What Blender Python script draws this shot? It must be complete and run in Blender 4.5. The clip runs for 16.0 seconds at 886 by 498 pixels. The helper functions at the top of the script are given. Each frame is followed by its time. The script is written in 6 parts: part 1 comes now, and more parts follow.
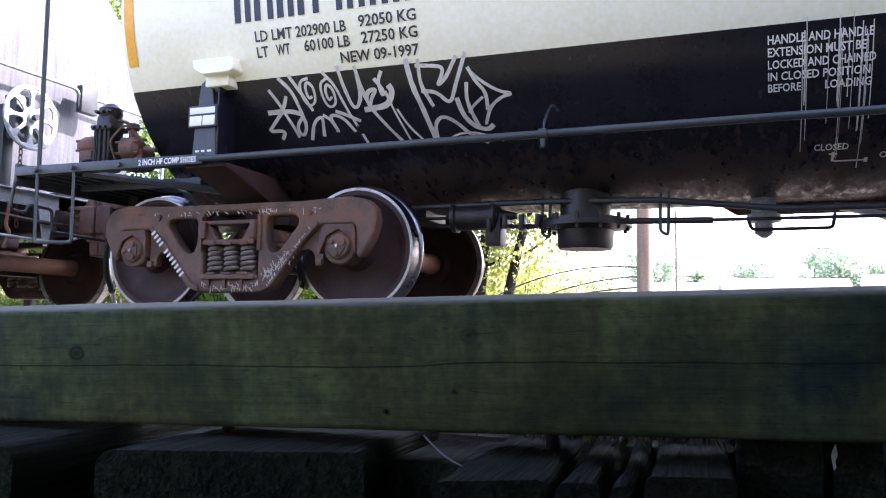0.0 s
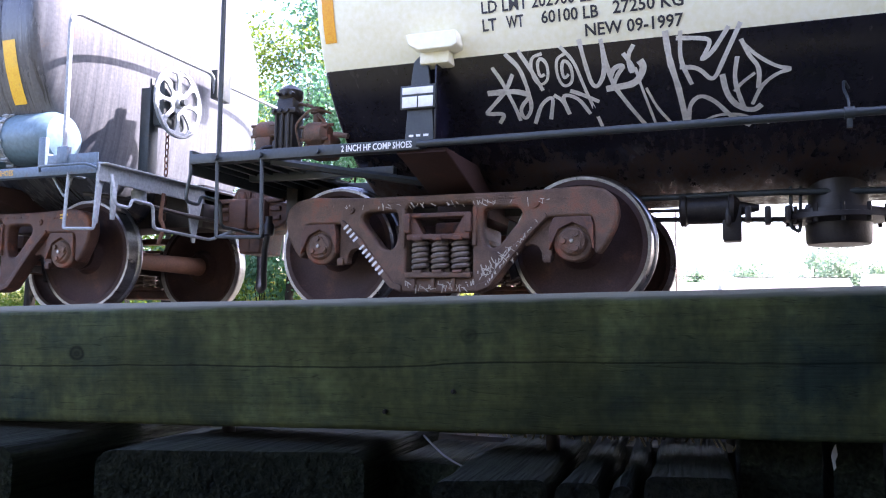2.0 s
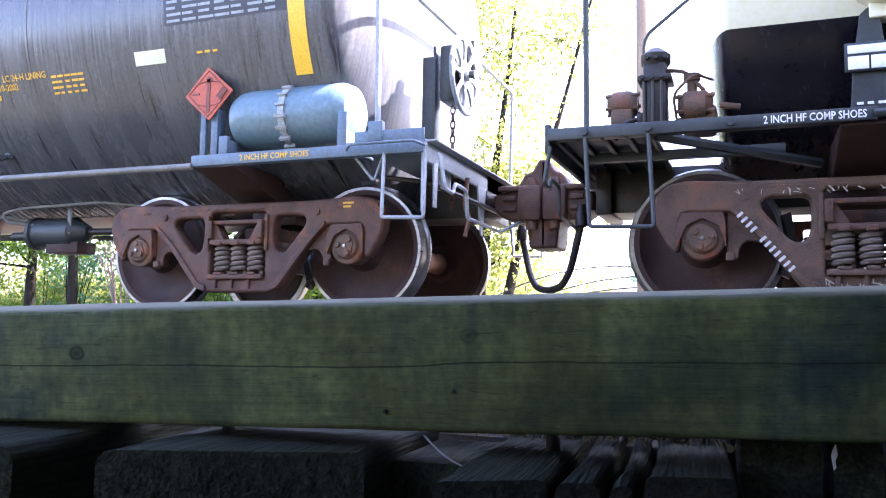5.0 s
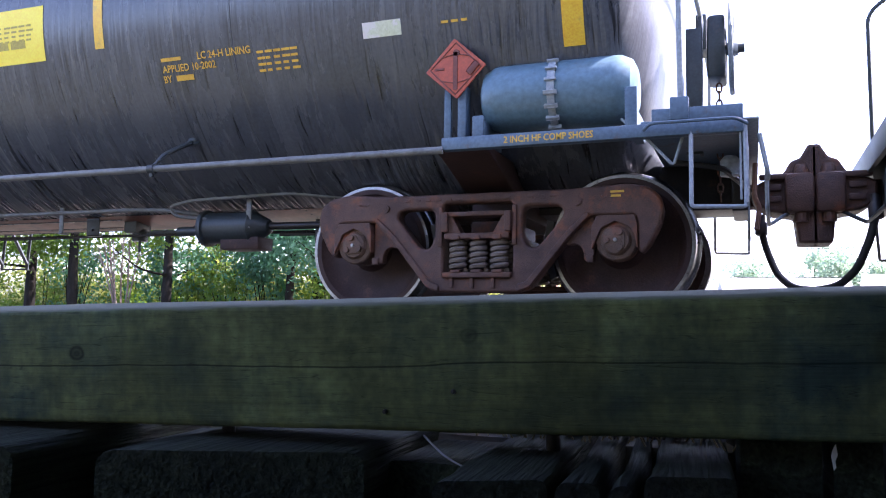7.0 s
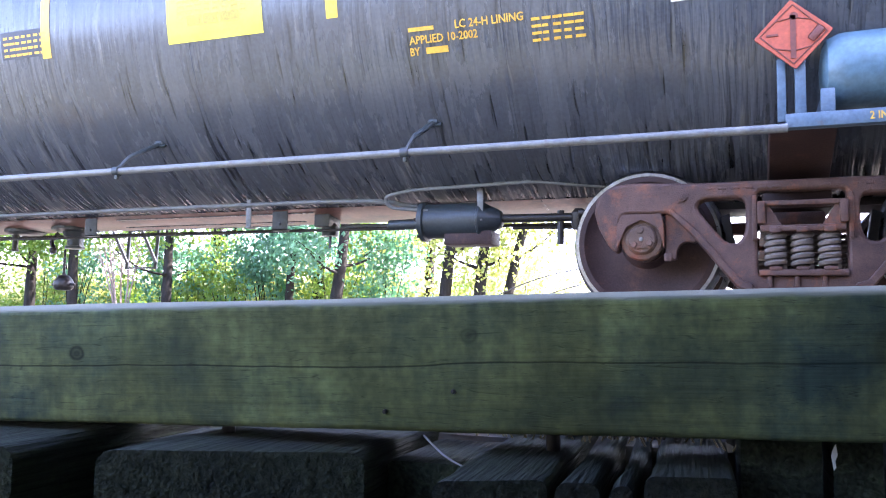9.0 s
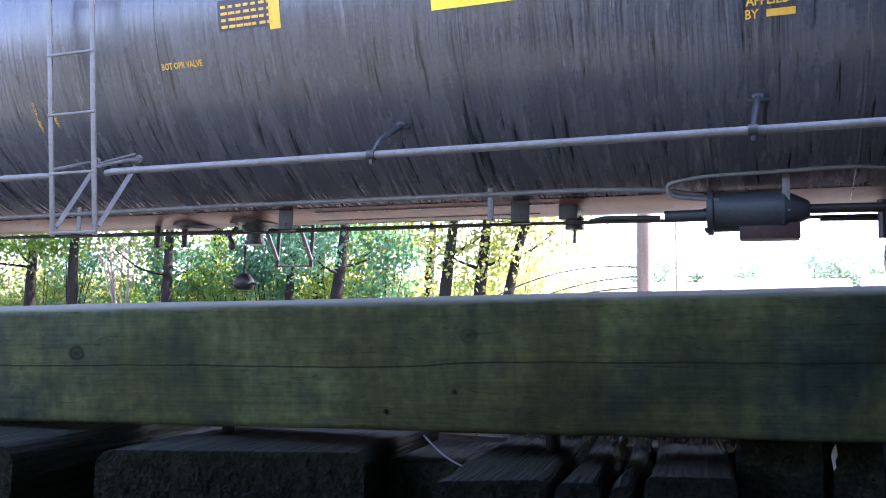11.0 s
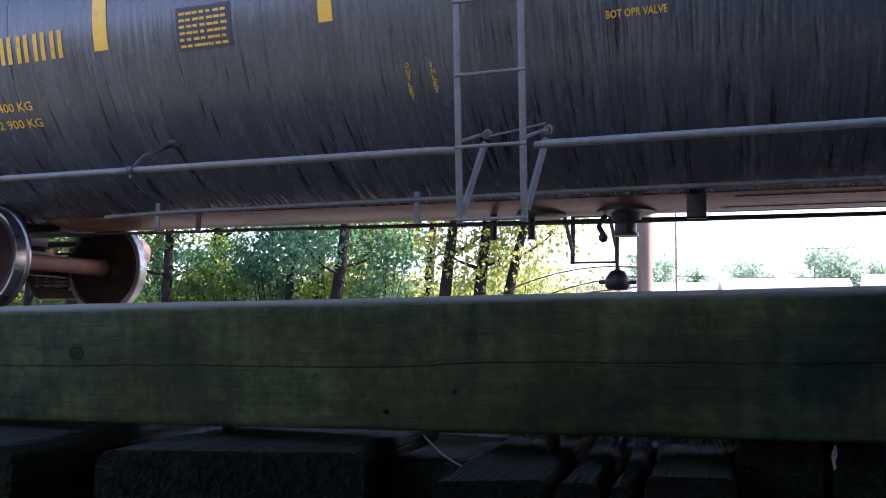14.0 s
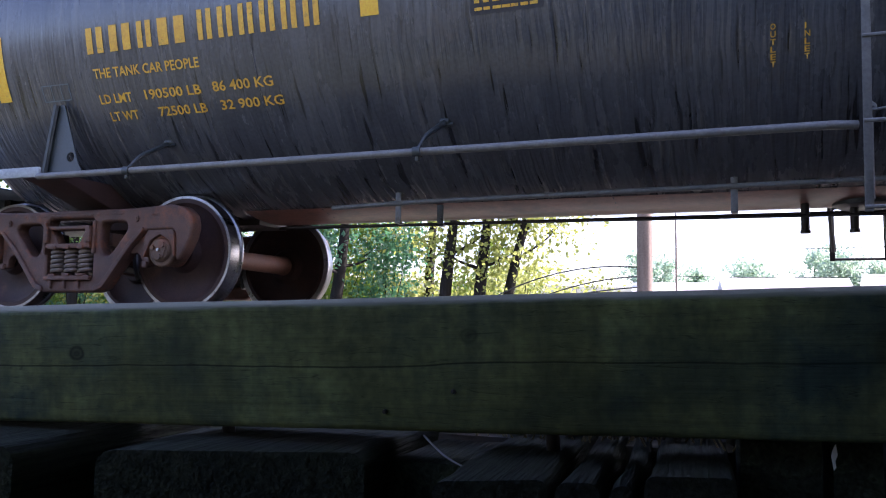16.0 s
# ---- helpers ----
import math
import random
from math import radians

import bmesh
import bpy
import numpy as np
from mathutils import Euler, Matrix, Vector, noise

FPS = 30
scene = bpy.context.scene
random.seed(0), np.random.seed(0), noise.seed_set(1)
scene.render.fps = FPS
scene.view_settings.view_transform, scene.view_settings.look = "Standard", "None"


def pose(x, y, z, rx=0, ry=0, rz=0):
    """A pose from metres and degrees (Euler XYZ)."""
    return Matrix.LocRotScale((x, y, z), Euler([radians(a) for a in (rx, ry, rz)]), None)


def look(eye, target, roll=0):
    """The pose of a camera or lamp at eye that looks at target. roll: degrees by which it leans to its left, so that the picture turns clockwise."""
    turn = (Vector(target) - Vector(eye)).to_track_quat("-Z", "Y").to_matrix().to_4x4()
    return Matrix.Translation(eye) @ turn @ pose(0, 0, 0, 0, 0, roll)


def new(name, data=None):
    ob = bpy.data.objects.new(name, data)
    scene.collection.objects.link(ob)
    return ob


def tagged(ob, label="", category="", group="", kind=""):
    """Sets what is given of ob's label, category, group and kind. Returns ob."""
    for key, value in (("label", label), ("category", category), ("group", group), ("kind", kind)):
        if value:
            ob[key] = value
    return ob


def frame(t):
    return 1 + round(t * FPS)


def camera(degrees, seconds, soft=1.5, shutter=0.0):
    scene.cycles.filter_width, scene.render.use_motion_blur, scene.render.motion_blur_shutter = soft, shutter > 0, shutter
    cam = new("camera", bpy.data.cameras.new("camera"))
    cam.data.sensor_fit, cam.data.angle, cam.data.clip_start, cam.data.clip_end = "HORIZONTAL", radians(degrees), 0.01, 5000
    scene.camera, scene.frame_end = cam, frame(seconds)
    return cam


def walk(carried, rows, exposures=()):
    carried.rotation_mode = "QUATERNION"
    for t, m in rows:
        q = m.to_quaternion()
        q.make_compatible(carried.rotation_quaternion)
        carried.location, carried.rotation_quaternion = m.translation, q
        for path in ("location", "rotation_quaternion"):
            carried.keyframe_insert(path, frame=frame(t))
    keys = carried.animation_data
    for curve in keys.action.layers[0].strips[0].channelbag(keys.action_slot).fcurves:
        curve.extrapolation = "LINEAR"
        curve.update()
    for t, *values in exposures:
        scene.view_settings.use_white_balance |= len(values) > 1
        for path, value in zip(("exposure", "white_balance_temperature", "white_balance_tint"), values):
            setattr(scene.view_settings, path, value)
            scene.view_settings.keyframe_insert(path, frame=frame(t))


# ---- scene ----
cam = camera(56.86, 16.0, soft=1.1)
EYE = pose(0, 0, -0.063, 95.16, -0.85, 20.70)
walk(cam, [(0.0, EYE), (16.0, EYE)], exposures=[(t, e, k, 34) for t, e, k in ((0.0, 2.75, 6250), (2.0, 2.95, 6250), (3.0, 3.4, 6250), (4.2, 3.65, 6250), (6.3, 2.85, 6000), (7.0, 2.6, 5950), (7.5, 2.75, 5950), (8.0, 3.35, 5950), (8.8, 4.15, 5950), (10.2, 4.0, 5950), (12.3, 2.4, 5950), (16.0, 2.1, 5950))])

# ---- light ----
world = bpy.data.worlds.new("sky")
scene.world = world
world.use_nodes = True
sky = world.node_tree.nodes.new("ShaderNodeTexSky")
sky.sky_type = "NISHITA"
sky.sun_disc = False
sky.sun_elevation, sky.sun_rotation = radians(46), radians(62)
sky.dust_density = 2.0
world.node_tree.nodes["Background"].inputs[1].default_value = 0.15
world.node_tree.links.new(sky.outputs[0], world.node_tree.nodes["Background"].inputs[0])
sun = new("sun", bpy.data.lights.new("sun", "SUN"))
sun.data.energy, sun.data.angle, sun.data.color = 5.0, radians(0.5), (1.0, 0.95, 0.86)
sun.matrix_world = look((8.0, 4.3, 9.4), (0, 0, 0))


# ---- materials ----
def surface(name, a, b, rough=0.7, metal=0.0, scale=(6, 6, 6), fine=60.0, bump=0.15, spots=None, spot_size=3.0, spot_edge=(0.55, 0.7), spec=0.5, varied=0.0):
    """Two-scale noise between colours a and b, fine relief, and optional worn spots of a third colour."""
    m = bpy.data.materials.new(name)
    m.use_nodes = True
    nt = m.node_tree
    n, l = nt.nodes, nt.links
    bsdf = n["Principled BSDF"]
    coord = n.new("ShaderNodeTexCoord")
    mapping = n.new("ShaderNodeMapping")
    mapping.inputs["Scale"].default_value = scale
    l.new(coord.outputs["Object"], mapping.inputs[0])
    big = n.new("ShaderNodeTexNoise")
    big.inputs["Scale"].default_value, big.inputs["Detail"].default_value, big.inputs["Roughness"].default_value = 1.0, 6.0, 0.65
    l.new(mapping.outputs[0], big.inputs[0])
    ramp = n.new("ShaderNodeValToRGB")
    ramp.color_ramp.elements[0].position, ramp.color_ramp.elements[1].position = 0.3, 0.7
    ramp.color_ramp.elements[0].color, ramp.color_ramp.elements[1].color = (*a, 1), (*b, 1)
    l.new(big.outputs[0], ramp.inputs[0])
    small = n.new("ShaderNodeTexNoise")
    small.inputs["Scale"].default_value, small.inputs["Detail"].default_value = fine, 4.0
    l.new(coord.outputs["Object"], small.inputs[0])
    grain = n.new("ShaderNodeMix")
    grain.data_type, grain.blend_type = "RGBA", "OVERLAY"
    grain.inputs[0].default_value = 0.45
    l.new(ramp.outputs[0], grain.inputs[6])
    l.new(small.outputs[0], grain.inputs[7])
    out = grain.outputs[2]
    if spots:
        patch = n.new("ShaderNodeTexNoise")
        patch.inputs["Scale"].default_value, patch.inputs["Detail"].default_value, patch.inputs["Roughness"].default_value = spot_size, 8.0, 0.7
        l.new(coord.outputs["Object"], patch.inputs[0])
        cut = n.new("ShaderNodeMapRange")
        cut.inputs[1].default_value, cut.inputs[2].default_value = spot_edge
        l.new(patch.outputs[0], cut.inputs[0])
        worn = n.new("ShaderNodeMix")
        worn.data_type = "RGBA"
        l.new(cut.outputs[0], worn.inputs[0])
        l.new(out, worn.inputs[6])
        worn.inputs[7].default_value = (*spots, 1)
        out = worn.outputs[2]
    if varied:
        info = n.new("ShaderNodeObjectInfo")
        span = n.new("ShaderNodeMapRange")
        span.inputs[3].default_value, span.inputs[4].default_value = 1 - varied, 1 + varied
        l.new(info.outputs["Random"], span.inputs[0])
        hsv = n.new("ShaderNodeHueSaturation")
        l.new(span.outputs[0], hsv.inputs["Value"])
        l.new(out, hsv.inputs["Color"])
        out = hsv.outputs[0]
    l.new(out, bsdf.inputs["Base Color"])
    mr = n.new("ShaderNodeMapRange")
    mr.inputs[3].default_value, mr.inputs[4].default_value = max(0.03, rough - 0.12), min(1, rough + 0.12)
    l.new(big.outputs[0], mr.inputs[0])
    l.new(mr.outputs[0], bsdf.inputs["Roughness"])
    bsdf.inputs["Metallic"].default_value = metal
    bsdf.inputs["Specular IOR Level"].default_value = spec
    if bump:
        bp = n.new("ShaderNodeBump")
        bp.inputs["Strength"].default_value, bp.inputs["Distance"].default_value = bump, 0.01
        both = n.new("ShaderNodeMath")
        both.operation = "ADD"
        l.new(big.outputs[0], both.inputs[0])
        l.new(small.outputs[0], both.inputs[1])
        l.new(both.outputs[0], bp.inputs["Height"])
        l.new(bp.outputs[0], bsdf.inputs["Normal"])
    return m


def streaked_coating(name):
    """Thick black tank coating with runs that follow the curve of the shell, dusty pale on the high runs."""
    m = surface(name, (0.046, 0.051, 0.063), (0.082, 0.088, 0.102), 0.27, 0, (5, 1.2, 1.2), 45, 0.0, spots=(0.075, 0.056, 0.048), spot_size=1.4, spot_edge=(0.6, 0.85), spec=0.6)
    nt = m.node_tree
    n, l = nt.nodes, nt.links
    bsdf = n["Principled BSDF"]
    coord = n.new("ShaderNodeTexCoord")
    warp = n.new("ShaderNodeTexNoise")
    warp.inputs["Scale"].default_value = 2.5
    l.new(coord.outputs["Object"], warp.inputs[0])
    shift = n.new("ShaderNodeVectorMath")
    shift.operation = "MULTIPLY_ADD"
    shift.inputs[1].default_value = (0.045, 0, 0)
    l.new(warp.outputs[1], shift.inputs[0])
    l.new(coord.outputs["Object"], shift.inputs[2])
    mp = n.new("ShaderNodeMapping")
    mp.inputs["Scale"].default_value = (26, 1.5, 1.5)
    l.new(shift.outputs[0], mp.inputs[0])
    runs = n.new("ShaderNodeTexNoise")
    runs.inputs["Scale"].default_value, runs.inputs["Detail"].default_value, runs.inputs["Roughness"].default_value = 1.0, 2.5, 0.5
    l.new(mp.outputs[0], runs.inputs[0])
    cut = n.new("ShaderNodeMapRange")
    cut.inputs[1].default_value, cut.inputs[2].default_value = 0.62, 0.86
    l.new(runs.outputs[0], cut.inputs[0])
    pale = n.new("ShaderNodeMix")
    pale.data_type = "RGBA"
    pale.inputs[7].default_value = (0.17, 0.165, 0.16, 1)
    l.new(cut.outputs[0], pale.inputs[0])
    l.new(bsdf.inputs["Base Color"].links[0].from_socket, pale.inputs[6])
    low = n.new("ShaderNodeMapRange")
    low.inputs[1].default_value, low.inputs[2].default_value = 0.33, 0.39
    low.inputs[3].default_value, low.inputs[4].default_value = 0.22, 1.0
    l.new(runs.outputs[0], low.inputs[0])
    dark = n.new("ShaderNodeMix")
    dark.data_type, dark.blend_type = "RGBA", "MULTIPLY"
    # the runs thicken down the side of the shell
    xyz = n.new("ShaderNodeSeparateXYZ")
    l.new(coord.outputs["Object"], xyz.inputs[0])
    grow = n.new("ShaderNodeMapRange")
    grow.inputs[1].default_value, grow.inputs[2].default_value = 2.15, 1.55
    grow.inputs[3].default_value, grow.inputs[4].default_value = 0.25, 1.0
    wavy = n.new("ShaderNodeMath")
    wavy.operation = "MULTIPLY_ADD"
    wavy.inputs[1].default_value = 0.5
    l.new(warp.outputs[0], wavy.inputs[0])
    l.new(xyz.outputs[2], wavy.inputs[2])
    lift = n.new("ShaderNodeMath")
    lift.operation = "SUBTRACT"
    lift.inputs[1].default_value = 0.25
    l.new(wavy.outputs[0], lift.inputs[0])
    l.new(lift.outputs[0], grow.inputs[0])
    l.new(grow.outputs[0], dark.inputs[0])
    l.new(pale.outputs[2], dark.inputs[6])
    l.new(low.outputs[0], dark.inputs[7])
    l.new(dark.outputs[2], bsdf.inputs["Base Color"])
    bp = n.new("ShaderNodeBump")
    bp.inputs["Strength"].default_value, bp.inputs["Distance"].default_value = 0.7, 0.016
    l.new(grow.outputs[0], bp.inputs["Strength"])
    l.new(runs.outputs[0], bp.inputs["Height"])
    l.new(bp.outputs[0], bsdf.inputs["Normal"])
    return m


def weathered_timber(name, a, b, along=(0.8, 14, 26), crack=0.6, check_z=None, knots=(), stain=(0.014, 0.018, 0.017), lit_worn_top=None):
    """Old timber: long uneven grain, dark stains, algae; optionally one long check at height check_z and some knots (x, z, radius, hardness)."""
    m = surface(name, a, b, 0.85, 0, (1.2, 3, 3), 70, 0.0, spots=stain, spot_size=3.2, spot_edge=(0.44, 0.66), spec=0.25)
    nt = m.node_tree
    n, l = nt.nodes, nt.links
    bsdf = n["Principled BSDF"]
    coord = n.new("ShaderNodeTexCoord")

    def fibre(scale, detail, distortion):
        mp = n.new("ShaderNodeMapping")
        mp.inputs["Scale"].default_value = scale
        l.new(coord.outputs["Object"], mp.inputs[0])
        t = n.new("ShaderNodeTexNoise")
        t.inputs["Scale"].default_value, t.inputs["Detail"].default_value, t.inputs["Distortion"].default_value = 3.0, detail, distortion
        l.new(mp.outputs[0], t.inputs[0])
        return t.outputs[0]

    def maths(op, x, y=0.0, z=0.0):
        k = n.new("ShaderNodeMath")
        k.operation = op
        for i, v in enumerate((x, y, z)):
            if isinstance(v, (int, float)):
                k.inputs[i].default_value = v
            else:
                l.new(v, k.inputs[i])
        return k.outputs[0]

    coarse = fibre(along, 3.0, 0.4)
    fine = fibre(tuple(v * 2.6 for v in along), 4.0, 0.2)
    grain = maths("MULTIPLY_ADD", fine, 0.6, maths("MULTIPLY", coarse, 0.7))
    height = grain
    shade = n.new("ShaderNodeMapRange")
    shade.inputs[1].default_value, shade.inputs[2].default_value = 0.42, 0.82
    shade.inputs[3].default_value, shade.inputs[4].default_value = (0.80, 1.13) if check_z is not None else (0.2, 1.7)
    l.new(grain, shade.inputs[0])
    tone = shade.outputs[0]
    if check_z is not None:
        xyz = n.new("ShaderNodeSeparateXYZ")
        l.new(coord.outputs["Object"], xyz.inputs[0])
        wob = n.new("ShaderNodeTexNoise")
        wob.noise_dimensions = "1D"
        wob.inputs["Scale"].default_value, wob.inputs["Detail"].default_value = 2.2, 5.0
        l.new(xyz.outputs[0], wob.inputs["W"])
        line = maths("ADD", maths("MULTIPLY_ADD", wob.outputs[0], 0.022, check_z - 0.011), maths("MULTIPLY", xyz.outputs[0], 0.004))
        gap = maths("ABSOLUTE", maths("SUBTRACT", xyz.outputs[2], line))
        open_check = n.new("ShaderNodeMapRange")
        open_check.inputs[1].default_value, open_check.inputs[2].default_value = 0.0006, 0.0018
        open_check.inputs[3].default_value, open_check.inputs[4].default_value = 0.12, 1.0
        l.new(gap, open_check.inputs[0])
        # the check closes towards the sound end of the timber
        shut = n.new("ShaderNodeMapRange")
        shut.inputs[1].default_value, shut.inputs[2].default_value = -0.1, 0.5
        l.new(xyz.outputs[0], shut.inputs[0])
        open_check_tone = maths("MAXIMUM", open_check.outputs[0], maths("MULTIPLY", shut.outputs[0], 0.45))
        tone = maths("MULTIPLY", tone, open_check_tone)
        # hairline drying cracks along the grain
        for scale, width, depth in (((0.9, 4, 22), 0.007, 0.45), ((2.2, 6, 40), 0.010, 0.62)):
            hair = n.new("ShaderNodeMapRange")
            hair.inputs[1].default_value, hair.inputs[2].default_value = 0.0, width
            hair.inputs[3].default_value, hair.inputs[4].default_value = depth, 1.0
            l.new(maths("ABSOLUTE", maths("SUBTRACT", fibre(scale, 2.0, 0.25), 0.52)), hair.inputs[0])
            tone = maths("MULTIPLY", tone, hair.outputs[0])
            open_check_tone = maths("MULTIPLY", open_check_tone, hair.outputs[0])
        # damp runs down the face
        for scale, lowest in (((1.1, 1.0, 0.9), 0.40), ((4.0, 1.0, 0.7), 0.80), ((16.0, 3.0, 1.0), 0.92), ((11.0, 3.0, 9.0), 0.86)):
            damp = n.new("ShaderNodeMapRange")
            damp.inputs[1].default_value, damp.inputs[2].default_value = 0.36, 0.60
            damp.inputs[3].default_value, damp.inputs[4].default_value = lowest, 1.12
            l.new(fibre(scale, 4.0, 0.6), damp.inputs[0])
            tone = maths("MULTIPLY", tone, damp.outputs[0])
        height = maths("MULTIPLY", height, open_check_tone)
        for kx, kz, kr, hard in knots:
            dx = maths("MULTIPLY", maths("SUBTRACT", xyz.outputs[0], kx), 0.8)
            dz = maths("SUBTRACT", xyz.outputs[2], kz)
            dist = maths("SQRT", maths("ADD", maths("MULTIPLY", dx, dx), maths("MULTIPLY", dz, dz)))
            dist = maths("MULTIPLY_ADD", coarse, 0.006, dist)
            ring = n.new("ShaderNodeValToRGB")
            ring.color_ramp.elements[0].color, ring.color_ramp.elements[1].color = (0.3, 0.3, 0.3, 1), (1, 1, 1, 1)
            ring.color_ramp.elements[0].position, ring.color_ramp.elements[1].position = 0.0, 1.0
            for pos, v in ((0.30, 0.16), (0.45, 0.42), (0.62, 0.05), (0.80, 0.85)):
                e = ring.color_ramp.elements.new(pos)
                e.color = (v, v, v, 1)
            l.new(maths("DIVIDE", dist, kr * 1.6), ring.inputs[0])
            tone = maths("MULTIPLY", tone, maths("MULTIPLY_ADD", ring.outputs[0], hard, 1 - hard))
    mul = n.new("ShaderNodeMix")
    mul.data_type, mul.blend_type = "RGBA", "MULTIPLY"
    mul.inputs[0].default_value = 0.8
    l.new(bsdf.inputs["Base Color"].links[0].from_socket, mul.inputs[6])
    l.new(tone, mul.inputs[7])
    l.new(mul.outputs[2], bsdf.inputs["Base Color"])
    if lit_worn_top is not None:
        # the upper arris is splintered, and coloured pale as if lit by sky
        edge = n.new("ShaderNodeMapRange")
        edge.inputs[1].default_value, edge.inputs[2].default_value = lit_worn_top - 0.001, lit_worn_top + 0.0035
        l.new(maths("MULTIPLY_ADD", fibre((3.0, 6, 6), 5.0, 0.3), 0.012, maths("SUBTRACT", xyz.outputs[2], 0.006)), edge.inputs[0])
        lit_arris = n.new("ShaderNodeMix")
        lit_arris.data_type = "RGBA"
        l.new(edge.outputs[0], lit_arris.inputs[0])
        l.new(mul.outputs[2], lit_arris.inputs[6])
        lit_arris.inputs[7].default_value = (0.17, 0.175, 0.125, 1)
        l.new(lit_arris.outputs[2], bsdf.inputs["Base Color"])
    bp = n.new("ShaderNodeBump")
    bp.inputs["Strength"].default_value, bp.inputs["Distance"].default_value = crack, 0.004 if check_z is not None else 0.016
    l.new(height, bp.inputs["Height"])
    l.new(bp.outputs[0], bsdf.inputs["Normal"])
    return m


def leaf_material(name, a, b, through_colour):
    m = bpy.data.materials.new(name)
    m.use_nodes = True
    nt = m.node_tree
    n, l = nt.nodes, nt.links
    bsdf = n["Principled BSDF"]
    geo = n.new("ShaderNodeNewGeometry")
    ramp = n.new("ShaderNodeValToRGB")
    ramp.color_ramp.elements[0].color, ramp.color_ramp.elements[1].color = (*a, 1), (*b, 1)
    l.new(geo.outputs["Random Per Island"], ramp.inputs[0])
    l.new(ramp.outputs[0], bsdf.inputs["Base Color"])
    bsdf.inputs["Roughness"].default_value = 0.5
    thin = n.new("ShaderNodeBsdfTranslucent")
    tint = n.new("ShaderNodeMix")
    tint.data_type = "RGBA"
    tint.inputs[0].default_value = 0.6
    l.new(ramp.outputs[0], tint.inputs[6])
    tint.inputs[7].default_value = (*through_colour, 1)
    l.new(tint.outputs[2], thin.inputs[0])
    mix = n.new("ShaderNodeMixShader")
    mix.inputs[0].default_value = 0.45
    l.new(bsdf.outputs[0], mix.inputs[1])
    l.new(thin.outputs[0], mix.inputs[2])
    l.new(mix.outputs[0], n["Material Output"].inputs[0])
    return m


def road_grime(m, top, bottom, colour):
    """Brown road dirt thrown up on a shell: speckles that close up from height top down to bottom."""
    nt = m.node_tree
    n, l = nt.nodes, nt.links
    bsdf = n["Principled BSDF"]
    coord = n.new("ShaderNodeTexCoord")
    xyz = n.new("ShaderNodeSeparateXYZ")
    l.new(coord.outputs["Object"], xyz.inputs[0])
    up = n.new("ShaderNodeMapRange")
    up.inputs[1].default_value, up.inputs[2].default_value = top, bottom
    l.new(xyz.outputs[2], up.inputs[0])
    mp = n.new("ShaderNodeMapping")
    mp.inputs["Scale"].default_value = (5, 2.5, 2.5)
    l.new(coord.outputs["Object"], mp.inputs[0])
    speck = n.new("ShaderNodeTexNoise")
    speck.inputs["Scale"].default_value, speck.inputs["Detail"].default_value, speck.inputs["Roughness"].default_value = 3.0, 7.0, 0.72
    l.new(mp.outputs[0], speck.inputs[0])
    both = n.new("ShaderNodeMath")
    both.operation = "MULTIPLY_ADD"
    both.inputs[1].default_value = 0.24
    l.new(up.outputs[0], both.inputs[0])
    l.new(speck.outputs[0], both.inputs[2])
    cut = n.new("ShaderNodeMapRange")
    cut.inputs[1].default_value, cut.inputs[2].default_value = 0.64, 0.86
    l.new(both.outputs[0], cut.inputs[0])
    for socket, value in (("Base Color", (*colour, 1)), ("Roughness", (0.8, 0.8, 0.8, 1))):
        mix = n.new("ShaderNodeMix")
        mix.data_type = "RGBA"
        l.new(cut.outputs[0], mix.inputs[0])
        l.new(bsdf.inputs[socket].links[0].from_socket, mix.inputs[6])
        mix.inputs[7].default_value = value
        l.new(mix.outputs[2], bsdf.inputs[socket])
    return m


COATING = streaked_coating("black_streaked_coating")
HEAD_COAT = surface("pale_weathered_coating", (0.034, 0.040, 0.052), (0.100, 0.108, 0.120), 0.40, 0, (1.2, 22, 0.9), 40, 0.05, spots=(0.15, 0.09, 0.05), spot_size=1.3, spot_edge=(0.63, 0.74))
BELLY = surface("red_oxide_and_bounce", (0.14, 0.056, 0.042), (0.31, 0.14, 0.10), 0.42, 0, (1.0, 6, 6), 30, 0.05, spots=(0.05, 0.033, 0.033), spot_size=2.0, spot_edge=(0.46, 0.66))
CREAM = surface("cream_paint", (0.80, 0.77, 0.58), (0.85, 0.82, 0.64), 0.32, 0, (2, 2, 2), 30, 0.02, spots=(0.74, 0.68, 0.49), spot_size=2.0, spot_edge=(0.62, 0.85))
BLACK_GLOSS = surface("black_gloss_paint", (0.006, 0.006, 0.011), (0.013, 0.012, 0.018), 0.24, 0, (3, 1, 1), 40, 0.03, spots=(0.035, 0.024, 0.02), spot_size=7, spot_edge=(0.64, 0.8), spec=0.35)
road_grime(BLACK_GLOSS, 1.20, 0.98, (0.050, 0.031, 0.023))
PIPE_GREY = surface("worn_grey_pipe_paint", (0.095, 0.10, 0.10), (0.165, 0.165, 0.158), 0.5, 0, (9, 9, 9), 60, 0.08, spots=(0.085, 0.06, 0.046), spot_size=12, spot_edge=(0.58, 0.74))
GREY_PAINT = surface("blue_grey_paint", (0.065, 0.110, 0.155), (0.105, 0.150, 0.195), 0.45, 0, (5, 5, 5), 50, 0.05, spots=(0.10, 0.065, 0.045), spot_size=9, spot_edge=(0.60, 0.74))
PALE_GREY = surface("pale_grey_paint", (0.22, 0.25, 0.27), (0.30, 0.33, 0.35), 0.45, 0, (5, 5, 5), 40, 0.05, spots=(0.16, 0.11, 0.08), spot_size=8, spot_edge=(0.64, 0.78))
